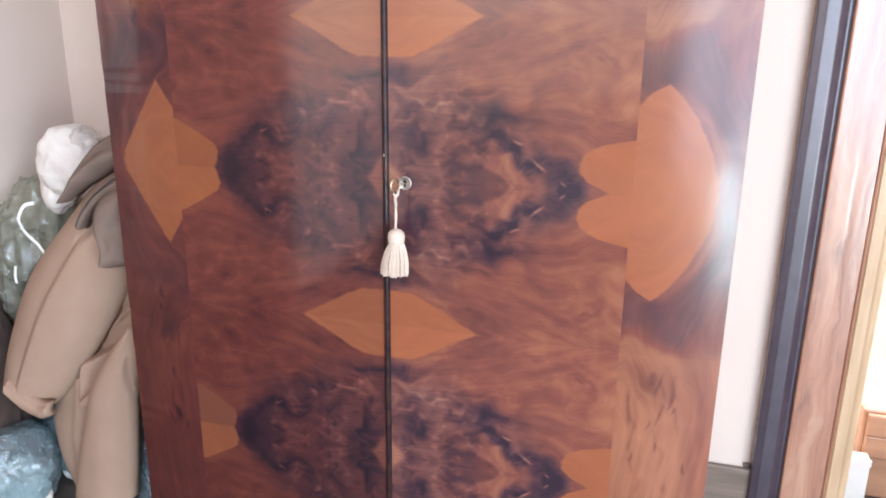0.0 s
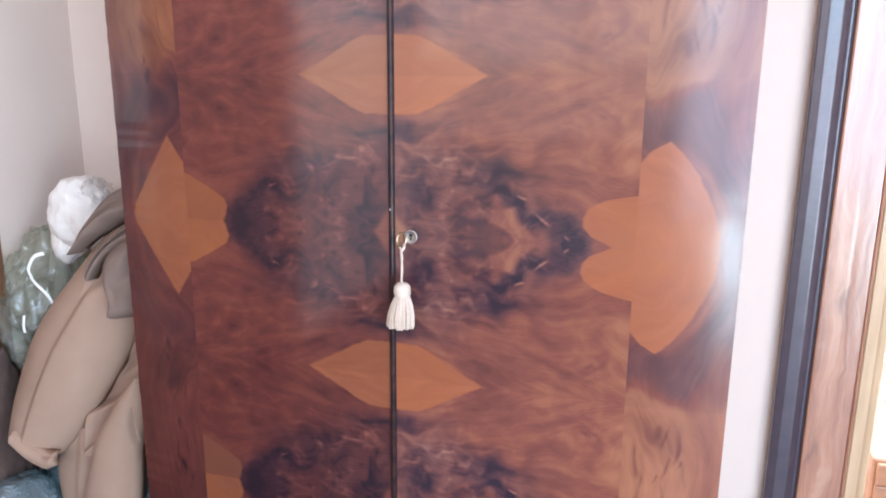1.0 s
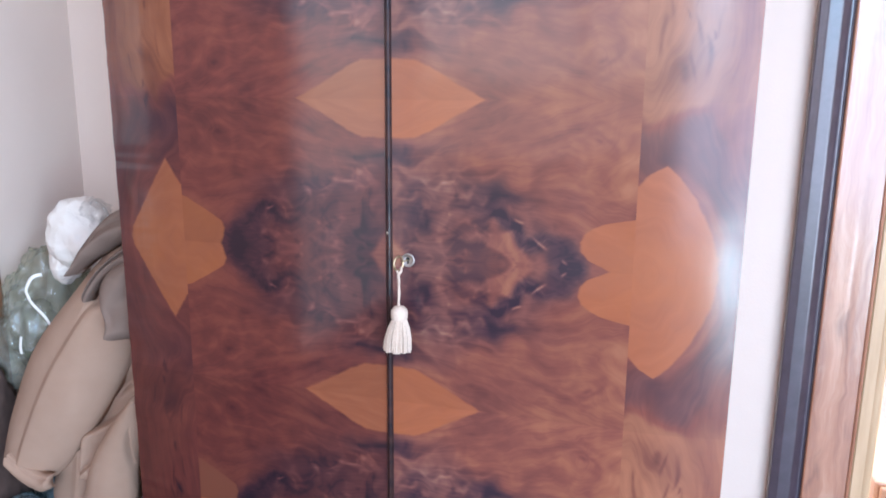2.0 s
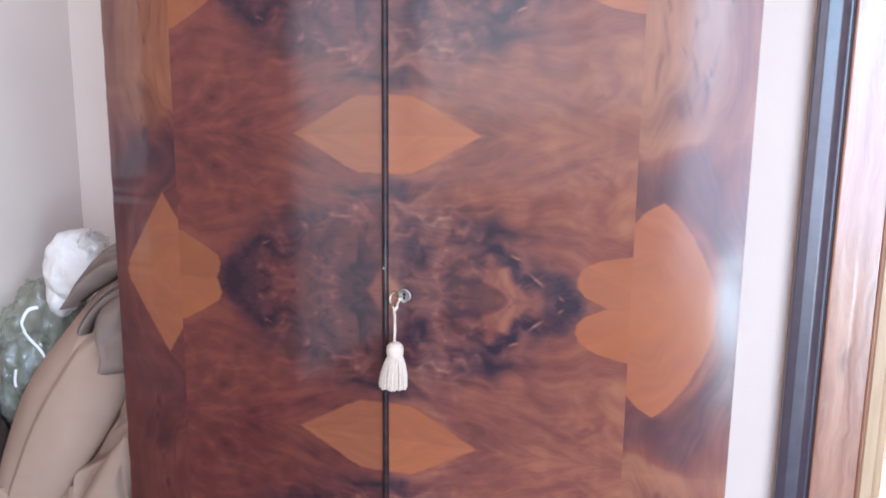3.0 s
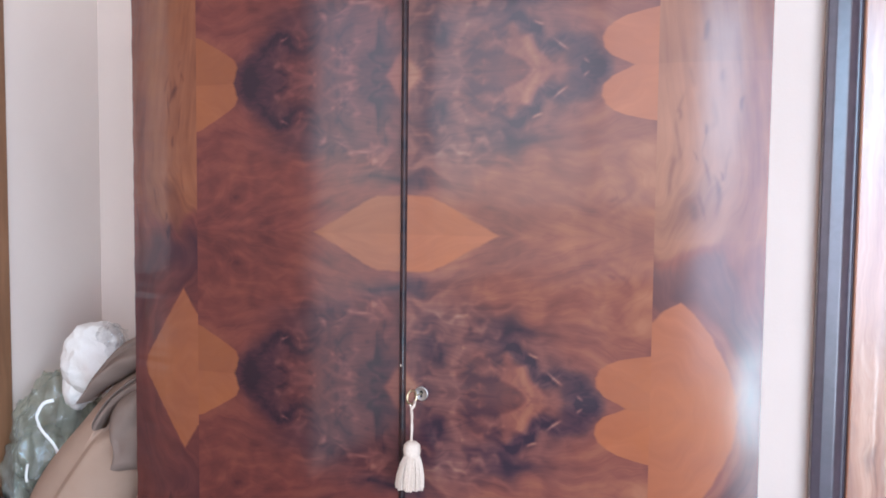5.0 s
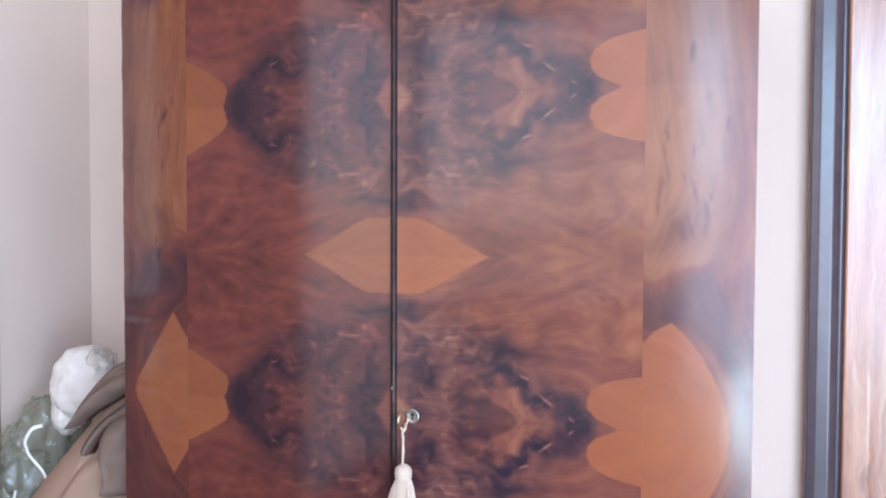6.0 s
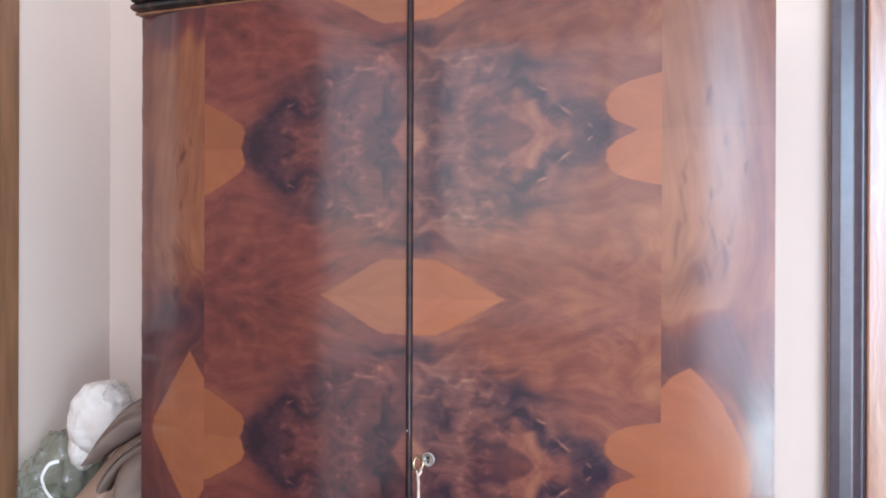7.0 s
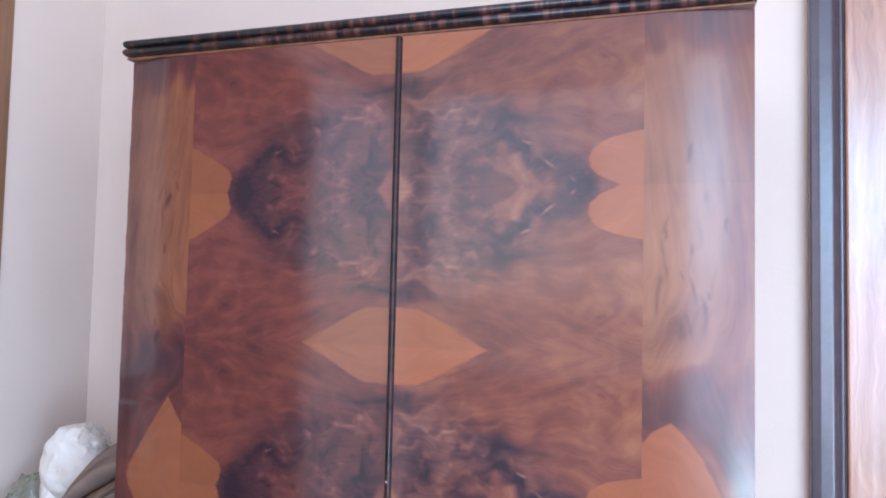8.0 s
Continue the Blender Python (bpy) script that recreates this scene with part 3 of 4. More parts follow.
        heart = np.maximum(heart, 0.75 * spot(a, b, 0.235, 0.070, 0.045, 0.018))
        tone = tone - 0.10 * spot(u, v, 0.24, 0.0, 0.09, 0.06)
    bristle = ripple(np.arctan2(b, a - 0.2) * 26, np.hypot(a - 0.2, b) * 60, sd + 14)
    tone = tone - 0.39 * np.clip(heart * (ragged + 0.30 * bristle), 0, 1.0)
    grey = np.clip(grey + 0.75 * heart, 0, 1)
    # almond eyes on the flanks of the heart, pale inside a dark outline
    for eu, ev, ru, rv, dim in ((0.204, 0.074, 0.029, 0.011, 1.0 if side > 0 else 0.75), (0.060, 0.068, 0.016, 0.010, 0.4), (0.120, 0.048, 0.014, 0.008, 0.3)):
        e = np.hypot((a - eu) / ru, (b - ev) / rv)
        tone = tone - dim * (0.24 * np.exp(-((e - 1.15) / 0.45) ** 2) * (0.6 + 0.6 * curl) - 0.14 * np.exp(-(e / 0.7) ** 2))
    # bright slivers lying along the arms, each with a dark lee
    for u0, v0, u1, v1 in ((0.266, 0.052, 0.294, 0.030), (0.232, 0.082, 0.252, 0.074), (0.318, 0.016, 0.330, 0.006))[slice(0, 3) if side > 0 else slice(1, 2)]:
        tone = tone + 0.50 * stroke(u, v, u0, v0, u1, v1, 0.0024, 0.004) - 0.16 * stroke(u, v, u0 - 0.002, v0 - 0.006, u1 - 0.002, v1 - 0.006, 0.004, 0.004)
    tone = tone + (0.09 if side > 0 else 0.03) * (stroke(u, v, 0.139, 0.018, 0.154, 0.021, 0.0030) + stroke(u, v, 0.146, 0.026, 0.148, 0.012, 0.0024))
    # loose curls strewn over the burl
    for k in range(80):
        cu, cv = rng.uniform(0.02, 0.27), rng.uniform(0.004, 0.185)
        if cv > 0.20 - 0.5 * cu:
            continue
        turn, length = rng.uniform(-0.9, 0.9) + (0.6 if cv > 0.1 else 0.0), rng.uniform(0.010, 0.032)
        du, dv = length * math.cos(turn), length * math.sin(turn)
        amp = rng.choice((0.10, 0.15, -0.13, 0.08, -0.10))
        tone = tone + amp * stroke(u, v, cu, cv, cu + du, cv + dv, rng.uniform(0.0026, 0.0060), rng.uniform(-0.03, 0.03))
    # sweeping pale crescents between the burl and the sapwood
    for u0, v0, u1, v1, w, bend, amp in ((0.070, 0.126, 0.128, 0.142, 0.0050, 0.04, 0.26), (0.030, 0.150, 0.075, 0.122, 0.0055, -0.05, 0.18), (0.105, 0.118, 0.160, 0.134, 0.0050, 0.03, 0.14),
                                         (0.014, 0.118, 0.040, 0.096, 0.0060, 0.03, 0.16), (0.160, 0.150, 0.235, 0.158, 0.0050, 0.02, 0.12), (0.120, 0.165, 0.190, 0.186, 0.0040, 0.03, 0.10)):
        tone = tone + amp * stroke(a, b, u0, v0, u1, v1, w, bend)
    # a dusky band over the heart, dark smudges at the stile under the sapwood, pale diamond at the stile
    dusk = spot(a, b, 0.215, 0.118, 0.085, 0.022)
    tone = tone - (0.22 if side > 0 else 0.10) * dusk - 0.34 * spot(a, b, 0.0, 0.193, 0.070, 0.010) - 0.16 * spot(a, b, 0.045, 0.055, 0.022, 0.036)
    grey = np.clip(grey + 0.5 * dusk + 0.6 * spot(a, b, 0.0, 0.190, 0.08, 0.022), 0, 1)
    diamond = smooth(0.034 * (1 - b / 0.062) - u, -0.010, 0.008)
    tone = tone * (1 - diamond) + 0.66 * diamond
    grey = grey * (1 - 0.6 * diamond)
    # a ringed knot near the outer joint
    kx, kv = (0.374, 0.203) if side > 0 else (0.352, 0.200)
    e = np.hypot((a - kx) / 0.022, (b - kv) / 0.016)
    tone = tone - (0.07 if side > 0 else 0.02) * np.exp(-((e - 1.0) / 0.30) ** 2) * smooth(np.sin(np.arctan2(b - kv, a - kx) + 0.8), -0.7, 0.6) - 0.14 * np.exp(-(e / 0.45) ** 2) + 0.05 * np.exp(-((e - 1.9) / 0.5) ** 2)
    # the grain: round the heart, fanning from the sapwood's tip, round the knot
    x, y = u / 0.36, v / 0.12
    r2 = np.maximum(x * x + y * y, 0.25)
    around = 0.12 * y * (1 - 0.85 / r2)
    k = smooth(v, 0.10, 0.25)
    q = around * (1 - k) + (v - 0.30 * u) * k + 0.018 * spot(u, v, kx, kv, 0.035, 0.028)
    if side > 0:  # paler towards the outer joint
        tone = tone + 0.10 * smooth(u, 0.27, 0.42) * smooth(v, 0.09, 0.15)
    # long light and dark flames where the grain fans out
    fan = 1 - burl
    tone = tone + fan * (0.07 * clouds(a * 9 + 3, q * 46 + 12 * (b - v), sd + 12, 2) + 0.05 * clouds(a2 * 12, b2 * 34, sd + 13, 2))
    return sap, tone, grey, u, q


def edge_figure(s, w, side, z):
    """The bowed edge leaf. s: from its joint outwards; w: from the lock's height. The two sides are cut a little differently."""
    if side > 0:
        outer = np.interp(w, [0, 0.03, 0.06, 0.09, 0.13, 0.16, 0.175, 0.182, 0.26], [0.136, 0.133, 0.126, 0.113, 0.092, 0.068, 0.053, 0.044, -0.03]) - s
        inner = s - np.interp(w, [0, 0.142, 0.146, 0.166, 0.182, 0.26], [-0.1, -0.05, 0.0, 0.016, 0.044, 0.16])
    else:
        outer = np.interp(w, [0, 0.02, 0.16, 0.163, 0.26], [0.137, 0.131, 0.038, 0.034, -0.06]) - s
        inner = s - np.interp(w, [0, 0.108, 0.112, 0.163, 0.26], [-0.1, -0.05, 0.0, 0.034, 0.12])
    sap = np.minimum(outer, inner) * 0.8
    sd = 60.0 if side > 0 else 80.0
    rng = random.Random(5 if side > 0 else 9)
    a = s + 0.010 * clouds(s * 16, w * 9, sd, 2)
    b = w + 0.030 * clouds(s * 16, w * 9, sd + 1, 2)
    rho = np.hypot((a - 0.035) / 0.13, b / 0.19)
    top = 0.80 - 0.35 * np.clip(s - 0.03, 0, 0.05) + 0.5 * np.clip(s - 0.10, 0, 1)
    shadow = 0.75 * np.exp(-((rho - 1.18) / 0.20) ** 2 if side > 0 else -((rho - 1.28) / 0.28) ** 2) + 0.55 * smooth(b - top, -0.060, 0.080)
    pale = (smooth(b, 0.21, 0.30) if side > 0 else smooth(b, 0.25, 0.36)) * (1 - smooth(b, 0.76, 0.83)) * (1 - 0.55 * smooth(a, 0.07, 0.15))
    if side < 0:
        pale = pale * np.where(z < MID, 0.15, 1.0)
        shadow = shadow * np.where(z < MID, 0.50, 1.0)
    k = smooth(rho, 2.2, 1.0)
    q = s * (1 - 0.75 * k) + 0.09 * rho * k + 0.9 * smooth(w, 0.68, 0.86) * (s - 0.07) ** 2 * 4 + 0.05 * smooth(w, 0.30, 0.75) * w
    tone = 0.46 + 0.10 * pale - (0.17 if side > 0 else 0.26) * shadow * (1 - 0.6 * smooth(s, 0.10, 0.17)) + (0.09 if side > 0 else np.where(z < MID, 0.055, 0.09)) * clouds(q * 55, w * 5, sd + 3, 3)
    # upright dark flecks, thick above the oval and again towards the crown
    for k in range(20):
        cs, cw = rng.gauss(0.062, 0.026), rng.choice((rng.gauss(0.345, 0.035), rng.gauss(0.40, 0.06), rng.gauss(0.53, 0.03)))
        length = rng.uniform(0.015, 0.070)
        tone = tone - rng.uniform(0.08, 0.24) * stroke(a, b, cs, cw, cs + rng.uniform(-0.010, 0.010), cw + length, rng.uniform(0.0014, 0.0050), rng.uniform(-0.012, 0.012))
    tone = tone - 0.22 * spot(a, b, 0.060, 0.335, 0.035, 0.030)
    grey = np.clip(0.9 * shadow, 0, 1) - pale * (1 - np.clip(shadow, 0, 1))
    return sap, tone, grey, w, q


def veneer_leaf(name, side, strip, parent, material, label):
    """A sheet of veneer on the door's front, wrapped back over the bowed edge."""
    xs = np.linspace(SEAM, W, 76) if strip else np.linspace(0.0045, SEAM, 200)
    zs = np.unique(np.round(np.concatenate([np.linspace(Z0 + k * HALF, Z0 + (k + 1) * HALF, 131) for k in range(6)]), 6))
    X, Z = np.meshgrid(xs, zs)
    Y = BOW * np.clip((X - SEAM) / (W - SEAM), 0, 1) ** 2
    if strip:  # the edge has rippled with age
        Y = Y + (0.0016 if side < 0 else 0.00012) * ((X - SEAM) / (W - SEAM)) * np.array([[noise.noise((side * 3.0, z * 22, 0.0)) + 0.6 * noise.noise((side * 3.0, z * 55, 4.0)) for z in zs]]).T
    n, m = len(zs), len(xs)
    co = np.stack([side * X, Y, Z], -1).reshape(-1, 3)
    i = np.arange(n * m).reshape(n, m)
    quads = np.stack([i[:-1, :-1], i[:-1, 1:], i[1:, 1:], i[1:, :-1]], -1).reshape(-1, 4)
    if side < 0:
        quads = quads[:, ::-1]
    me = bpy.data.meshes.new(name)
    me.from_pydata(co.tolist(), [], quads.tolist())
    if strip:
        s, w = X - SEAM, np.abs(Z - MID)
        sap, tone, grey, p, q = edge_figure(s, w, side, Z)
        shade = 0 * w
        fold = np.stack([s + 3.1, w, 0 * s], -1)
    else:
        # the leaf is worked out once and laid six times, each turned over against the next
        vs = np.linspace(0, HALF, 131)
        at = np.rint(np.abs((Z[:, 0] - MID + HALF) % (2 * HALF) - HALF) / HALF * 130).astype(int)
        U, V = np.meshgrid(xs, vs)
        sap, tone, grey, p, q = (f[at] for f in crotch_figure(U, V, side))
        v = V[at]
        upper = (Z - MID) % (2 * HALF) < HALF
        shade = np.where(v > 0.17, 0.7 * ~upper, (upper & (X > 0.3)) * (1.0 if side < 0 else 0.35))
        fold = np.stack([X, v, 0 * X + 0.15 * side], -1)
        polar = np.stack([np.hypot((X - 0.14) / 0.2, v / 0.1), np.arctan2(v / 0.1, (X - 0.14) / 0.2), 0 * X], -1)
        me.attributes.new("polar", "FLOAT_VECTOR", "POINT").data.foreach_set("vector", polar.astype(np.float32).reshape(-1))
    for key, data in (("fold", fold), ("flow", np.stack([p, q, shade], -1)), ("figure", np.stack([sap, tone, grey], -1))):
        me.attributes.new(key, "FLOAT_VECTOR", "POINT").data.foreach_set("vector", data.astype(np.float32).reshape(-1))
    me.materials.append(material)
    me.polygons.foreach_set("use_smooth", [True] * len(me.polygons))
    me.update()
    ob = new(name, me)
    ob.parent = parent
    return tagged(ob, label)


wardrobe = thing("wardrobe", "two-door wardrobe in glossy book-matched walnut veneer", "wardrobe")
part("side_panel", box((-W + 0.004, 0.046, Z0 - 0.02), (-W + 0.026, BACK - 0.03, Z1), 0.002), CARCASS, wardrobe)
part("side_panel", box((W - 0.026, 0.046, Z0 - 0.02), (W - 0.004, BACK - 0.03, Z1), 0.002), CARCASS, wardrobe)
part("back_panel", box((-W + 0.026, BACK - 0.045, Z0 - 0.02), (W - 0.026, BACK - 0.032, Z1)), CARCASS, wardrobe)
part("bottom_panel", box((-W + 0.027, 0.046, Z0 - 0.02), (W - 0.027, BACK - 0.046, Z0 + 0.004)), CARCASS, wardrobe)
part("plinth", box((-W + 0.03, 0.05, 0.0), (W - 0.03, BACK - 0.05, Z0 - 0.021), 0.003), EBONY, wardrobe, "black striped ebony plinth")


def door_profile(side):
    """The door's body in plan: flat, bowed back at its outer edge, 4 mm behind the veneer."""
    pts = [(0.0045, 0.0015)] + [(SEAM + (W - SEAM) * t, BOW * t * t + 0.0015) for t in np.linspace(0, 1, 12)]
    pts += [(W, 0.044), (0.0045, 0.044)]
    return [(side * a, b) for a, b in pts]


for side in (-1, 1):
    door = part("door", extrude_profile(door_profile(side), Z0 + 0.001, Z1 - 0.001, "z"), CARCASS, wardrobe)
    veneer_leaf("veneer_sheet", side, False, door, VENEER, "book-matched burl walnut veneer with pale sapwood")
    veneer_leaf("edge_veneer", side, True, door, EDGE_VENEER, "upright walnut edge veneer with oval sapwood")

# meeting bead between the doors
bead = [(-0.0045, 0.002)] + [(0.0022 - 0.0062 * math.cos(radians(a)), 0.001 - 0.0080 * math.sin(radians(a))) for a in range(0, 181, 15)] + [(0.0085, 0.002)]
part("meeting_bead", extrude_profile(bead, Z0 + 0.002, Z1 - 0.002, "z"), BEAD_BLACK, wardrobe, "black lacquered half-round bead")

part("chip", lump((0.001, -0.0075, 1.047), (0.0014, 0.0008, 0.0022), 2.0, 0.2, 2.0, 2), YARN, wardrobe, "tiny pale chip in the bead")

# crown: a thin fillet, two half-round ribs and a flat top, straight across the bowed front, mitred at its ends
def crown_rib(z, r, out):
    bm = bmesh.new()
    prof = [(-0.05, -r)] + [(r * math.sin(radians(a)) - r, -r * math.cos(radians(a))) for a in range(0, 181, 15)] + [(-0.05, r)]
    turns = [(-1, 1, 0.0), (-1, -1, 0.0), (1, -1, 0.0), (1, 1, 0.0)]
    rings = []
    for sx, sy, _ in turns:
        ring = []
        for p, q in prof:
            x = sx * (W + 0.3 * out + p)
            y = -(out + p) if sy < 0 else 0.45
            ring.append(bm.verts.new((x, y, z + q)))
        rings.append(ring)
    n = len(prof)
    for a, b in zip(rings, rings[1:]):
        for i in range(n):
            bm.faces.new((a[i], a[(i + 1) % n], b[(i + 1) % n], b[i]))
    bm.faces.new(rings[0])
    bm.faces.new(rings[-1][::-1])
    bmesh.ops.recalc_face_normals(bm, faces=bm.faces)
    return bm


part("crown_fillet", crown_rib(Z1 + 0.0035, 0.003, 0.001), CARCASS, wardrobe, "thin brown fillet under the crown")
part("crown_rib", crown_rib(Z1 + 0.015, 0.0085, 0.012), EBONY, wardrobe, "half-round striped ebony rib", True)
part("crown_rib", crown_rib(Z1 + 0.032, 0.0085, 0.012), EBONY, wardrobe, "half-round striped ebony rib", True)
part("top_board", box((-W + 0.002, 0.03, Z1 + 0.003), (W - 0.002, BACK - 0.03, Z1 + 0.036)), CARCASS, wardrobe)

# lock: escutcheon with keyhole
esc = part("escutcheon", lathe([(0.0130, 0.0), (0.0130, -0.0012), (0.0122, -0.0026), (0.0106, -0.0026), (0.0096, -0.0013), (0.0, -0.0013)], 40, (0.0385, 0.0, 0.997), "y"), STEEL, wardrobe, "round nickel escutcheon", True)
hole = bmesh.new()
for dz, r, sx in ((0.0024, 0.0034, 1.0), (-0.0026, 0.0046, 0.46)):
    ring = [hole.verts.new((0.0385 + sx * r * math.cos(a), -0.0017, 0.997 + dz + r * math.sin(a))) for a in np.linspace(0, 2 * math.pi, 17)[:-1]]
    low = [hole.verts.new((v.co.x, -0.0010, v.co.z)) for v in ring]
    hole.faces.new(ring)
    for i in range(16):
        hole.faces.new((ring[i], ring[(i + 1) % 16], low[(i + 1) % 16], low[i]))
part("keyhole", hole, HOLE, esc, "dark keyhole")

# ---- key with its tassel ----
KX, KY, KZ = 0.033, -0.035, 0.998
key = thing("key", "old brass key in the lock with an oval bow", "key", (0.0385, -0.004, 0.997))


def local(bm, ob):
    bmesh.ops.translate(bm, verts=bm.verts, vec=-Vector(ob.location))
    return bm


def ring_tube(mid, ra, rb, r, tilt, n=36, m=10):
    bm = bmesh.new()
    rot = Matrix.Rotation(radians(tilt), 3, "Z")
    rings = []
    for i in range(n):
        a = 2 * math.pi * i / n
        c, out = Vector((ra * math.cos(a), 0, rb * math.sin(a))), Vector((math.cos(a), 0, math.sin(a)))
        rings.append([bm.verts.new(Vector(mid) + rot @ (c + out * r * math.cos(b) + Vector((0, 1, 0)) * r * math.sin(b))) for b in np.linspace(0, 2 * math.pi, m + 1)[:-1]])
    for i in range(n):
        for j in range(m):
            bm.faces.new((rings[i][j], rings[(i + 1) % n][j], rings[(i + 1) % n][(j + 1) % m], rings[i][(j + 1) % m]))
    bmesh.ops.recalc_face_normals(bm, faces=bm.faces)
    return bm


part("shank", local(sweep([(0.0385, 0.004, 0.997), (0.037, -0.012, 0.998), (0.034, -0.024, 0.998)], [(0.0016, 0.0016)] * 3, 10, 12, up=(0, 0, 1)), key), BRASS, key)
part("bow", local(ring_tube((KX, KY, KZ), 0.011, 0.0125, 0.0021, 62), key), BRASS, key, "oval brass bow", True)

tassel = thing("tassel", "cream cotton tassel hanging from the wardrobe key", "tassel", (KX, KY, 0.985))
loop = [(KX + 0.004, KY + 0.004, 0.990), (KX + 0.006, KY - 0.004, 0.985), (KX + 0.002, KY - 0.006, 0.978), (KX, KY - 0.001, 0.966), (KX + 0.001, KY, 0.945), (KX - 0.001, KY, 0.915)]
part("cord", local(sweep(loop, [(0.0022, 0.0022), (0.0024, 0.0022), (0.0024, 0.0022), (0.0016, 0.0016), (0.0024, 0.002), (0.0017, 0.0017)], 40, 12, 0.08, 3), tassel), YARN, tassel, smooth=True)
part("cord", local(sweep([(KX - 0.004, KY - 0.003, 0.988), (KX + 0.001, KY - 0.006, 0.982), (KX + 0.002, KY - 0.002, 0.966), (KX + 0.0005, KY - 0.002, 0.945), (KX + 0.001, KY, 0.915)], [(0.0016, 0.0016)] * 5, 40, 10, 0.08, 3), tassel), YARN, tassel, smooth=True)


def tassel_head():
    bm = lathe([(0.002, 0.920), (0.009, 0.918), (0.0145, 0.912), (0.0155, 0.904), (0.0148, 0.897), (0.0125, 0.891), (0.0125, 0.888)], 64, (KX + 0.001, KY, 0))
    for v in bm.verts:
        a = math.atan2(v.co.y - KY, v.co.x - KX)
        k = 1 + 0.035 * math.sin(14 * a + (v.co.z - 0.89) * 500)
        v.co.x, v.co.y = KX + (v.co.x - KX) * k, KY + (v.co.y - KY) * k
    return bm


def tassel_skirt():
    """Hanging threads, each its own thin strand, in one skirt."""
    rng = random.Random(7)
    bm = bmesh.new()
    for i in range(330):
        a, k = rng.uniform(0, 2 * math.pi), math.sqrt(rng.uniform(0.25, 1))
        top = Vector((KX + 0.001 + 0.0125 * k * math.cos(a), KY + 0.0125 * k * math.sin(a), 0.894))
        low = Vector((KX - 0.003 + 0.0255 * k * math.cos(a), KY + 0.020 * k * math.sin(a), 0.837 + rng.uniform(-0.004, 0.003)))
        pts = [top.lerp(low, t) + Vector((0.0035 * k * math.cos(a), 0.0035 * k * math.sin(a), 0)) * math.sin(math.pi * t) for t in (0, 0.3, 0.65, 1)]
        rings = []
        for p in pts:
            rings.append([bm.verts.new(p + Vector((0.0018 * math.cos(b), 0.0018 * math.sin(b), 0))) for b in (0.3, 1.87, 3.44, 5.01)])
        for p, q in zip(rings, rings[1:]):
            for j in range(4):
                bm.faces.new((p[j], p[(j + 1) % 4], q[(j + 1) % 4], q[j]))
        bm.faces.new(rings[-1])
    bmesh.ops.recalc_face_normals(bm, faces=bm.faces)
    return bm


head = part("head", local(tassel_head(), tassel), YARN, tassel, "wrapped cotton head", True)
tagged(part("skirt", local(tassel_skirt(), tassel), YARN, tassel, "hanging cotton threads"), kind="stuff")

# ---- the corner beside the wardrobe ----
closet = thing("built_in_closet", "brown wooden built-in closet with tall plain doors", "closet", kind="structure")
part("stile", box((LEFT - 0.05, 0.20, 0), (LEFT + 0.012, 0.28, 2.45), 0.004), CLOSET_WOOD, closet)
part("stile", box((LEFT - 0.05, -1.95, 0), (LEFT + 0.012, -1.87, 2.45), 0.004), CLOSET_WOOD, closet)
part("head_rail", box((LEFT - 0.05, -1.868, 2.37), (LEFT + 0.010, 0.198, 2.45), 0.004), CLOSET_WOOD, closet)
for k in range(4):
    y0 = -1.868 + k * 0.5165
    leaf = part("closet_door", box((LEFT - 0.04, y0 + 0.003, 0.06), (LEFT - 0.006, y0 + 0.513, 2.366), 0.004), CLOSET_WOOD, closet)
    if k >= 2:  # unseen pale panels and bars, added to be mirrored in the wardrobe's left edge
        ya, yb = ((0.20, 0.51) if k == 2 else (0.012, 0.30))
        part("reflected_panel", box((LEFT - 0.007, y0 + ya, 1.10), (LEFT - 0.002, y0 + yb, 2.28), 0.002), PALE_REFLECTOR, leaf, "unseen pale panel added for the wardrobe's reflection")
        for z in (1.30, 1.42, 1.62, 1.86):
            part("reflected_bar", box((LEFT - 0.003, y0 + ya, z), (LEFT + 0.006, y0 + yb, z + 0.022), 0.002), WHITE_PAINT, leaf, "unseen white bar added for the wardrobe's reflection")
    part("handle", box((LEFT - 0.006, y0 + 0.46, 0.94), (LEFT + 0.02, y0 + 0.475, 1.06), 0.004), BRASS, leaf, "slim brass handle")
part("closet_back", box((LEFT - 0.20, -1.95, 0), (LEFT - 0.06, 0.28, 2.45)), CLOSET_WOOD, closet)

coat = thing("coat", "camel wool coat thrown over a heap of bags", "coat", (-0.9, 0.2, 0.0))
part("coat_back", local(sweep([(-0.64, 0.28, 0.98), (-0.66, 0.25, 0.78), (-0.68, 0.23, 0.56), (-0.70, 0.22, 0.36)], [(0.06, 0.05), (0.07, 0.06), (0.07, 0.05), (0.05, 0.03)], 70, 64, 0.04, 4, 2.7, crease=0.4), coat), WOOL, coat, smooth=True)
part("coat_tail", local(cloth([(-1.012, 0.345), (-1.050, 0.254), (-1.055, 0.190), (-1.043, 0.115), (-1.015, 0.045), (-0.995, 0.0)], [(-0.885, 0.405), (-0.880, 0.310), (-0.895, 0.221), (-0.905, 0.149), (-0.915, 0.065), (-0.930, -0.01)],
                              0.205, 0.026, [(0.62, 0.0, 0.50, 1.0, 0.016, 0.05, "step")], seed=1.7), coat), WOOL, coat, smooth=True)
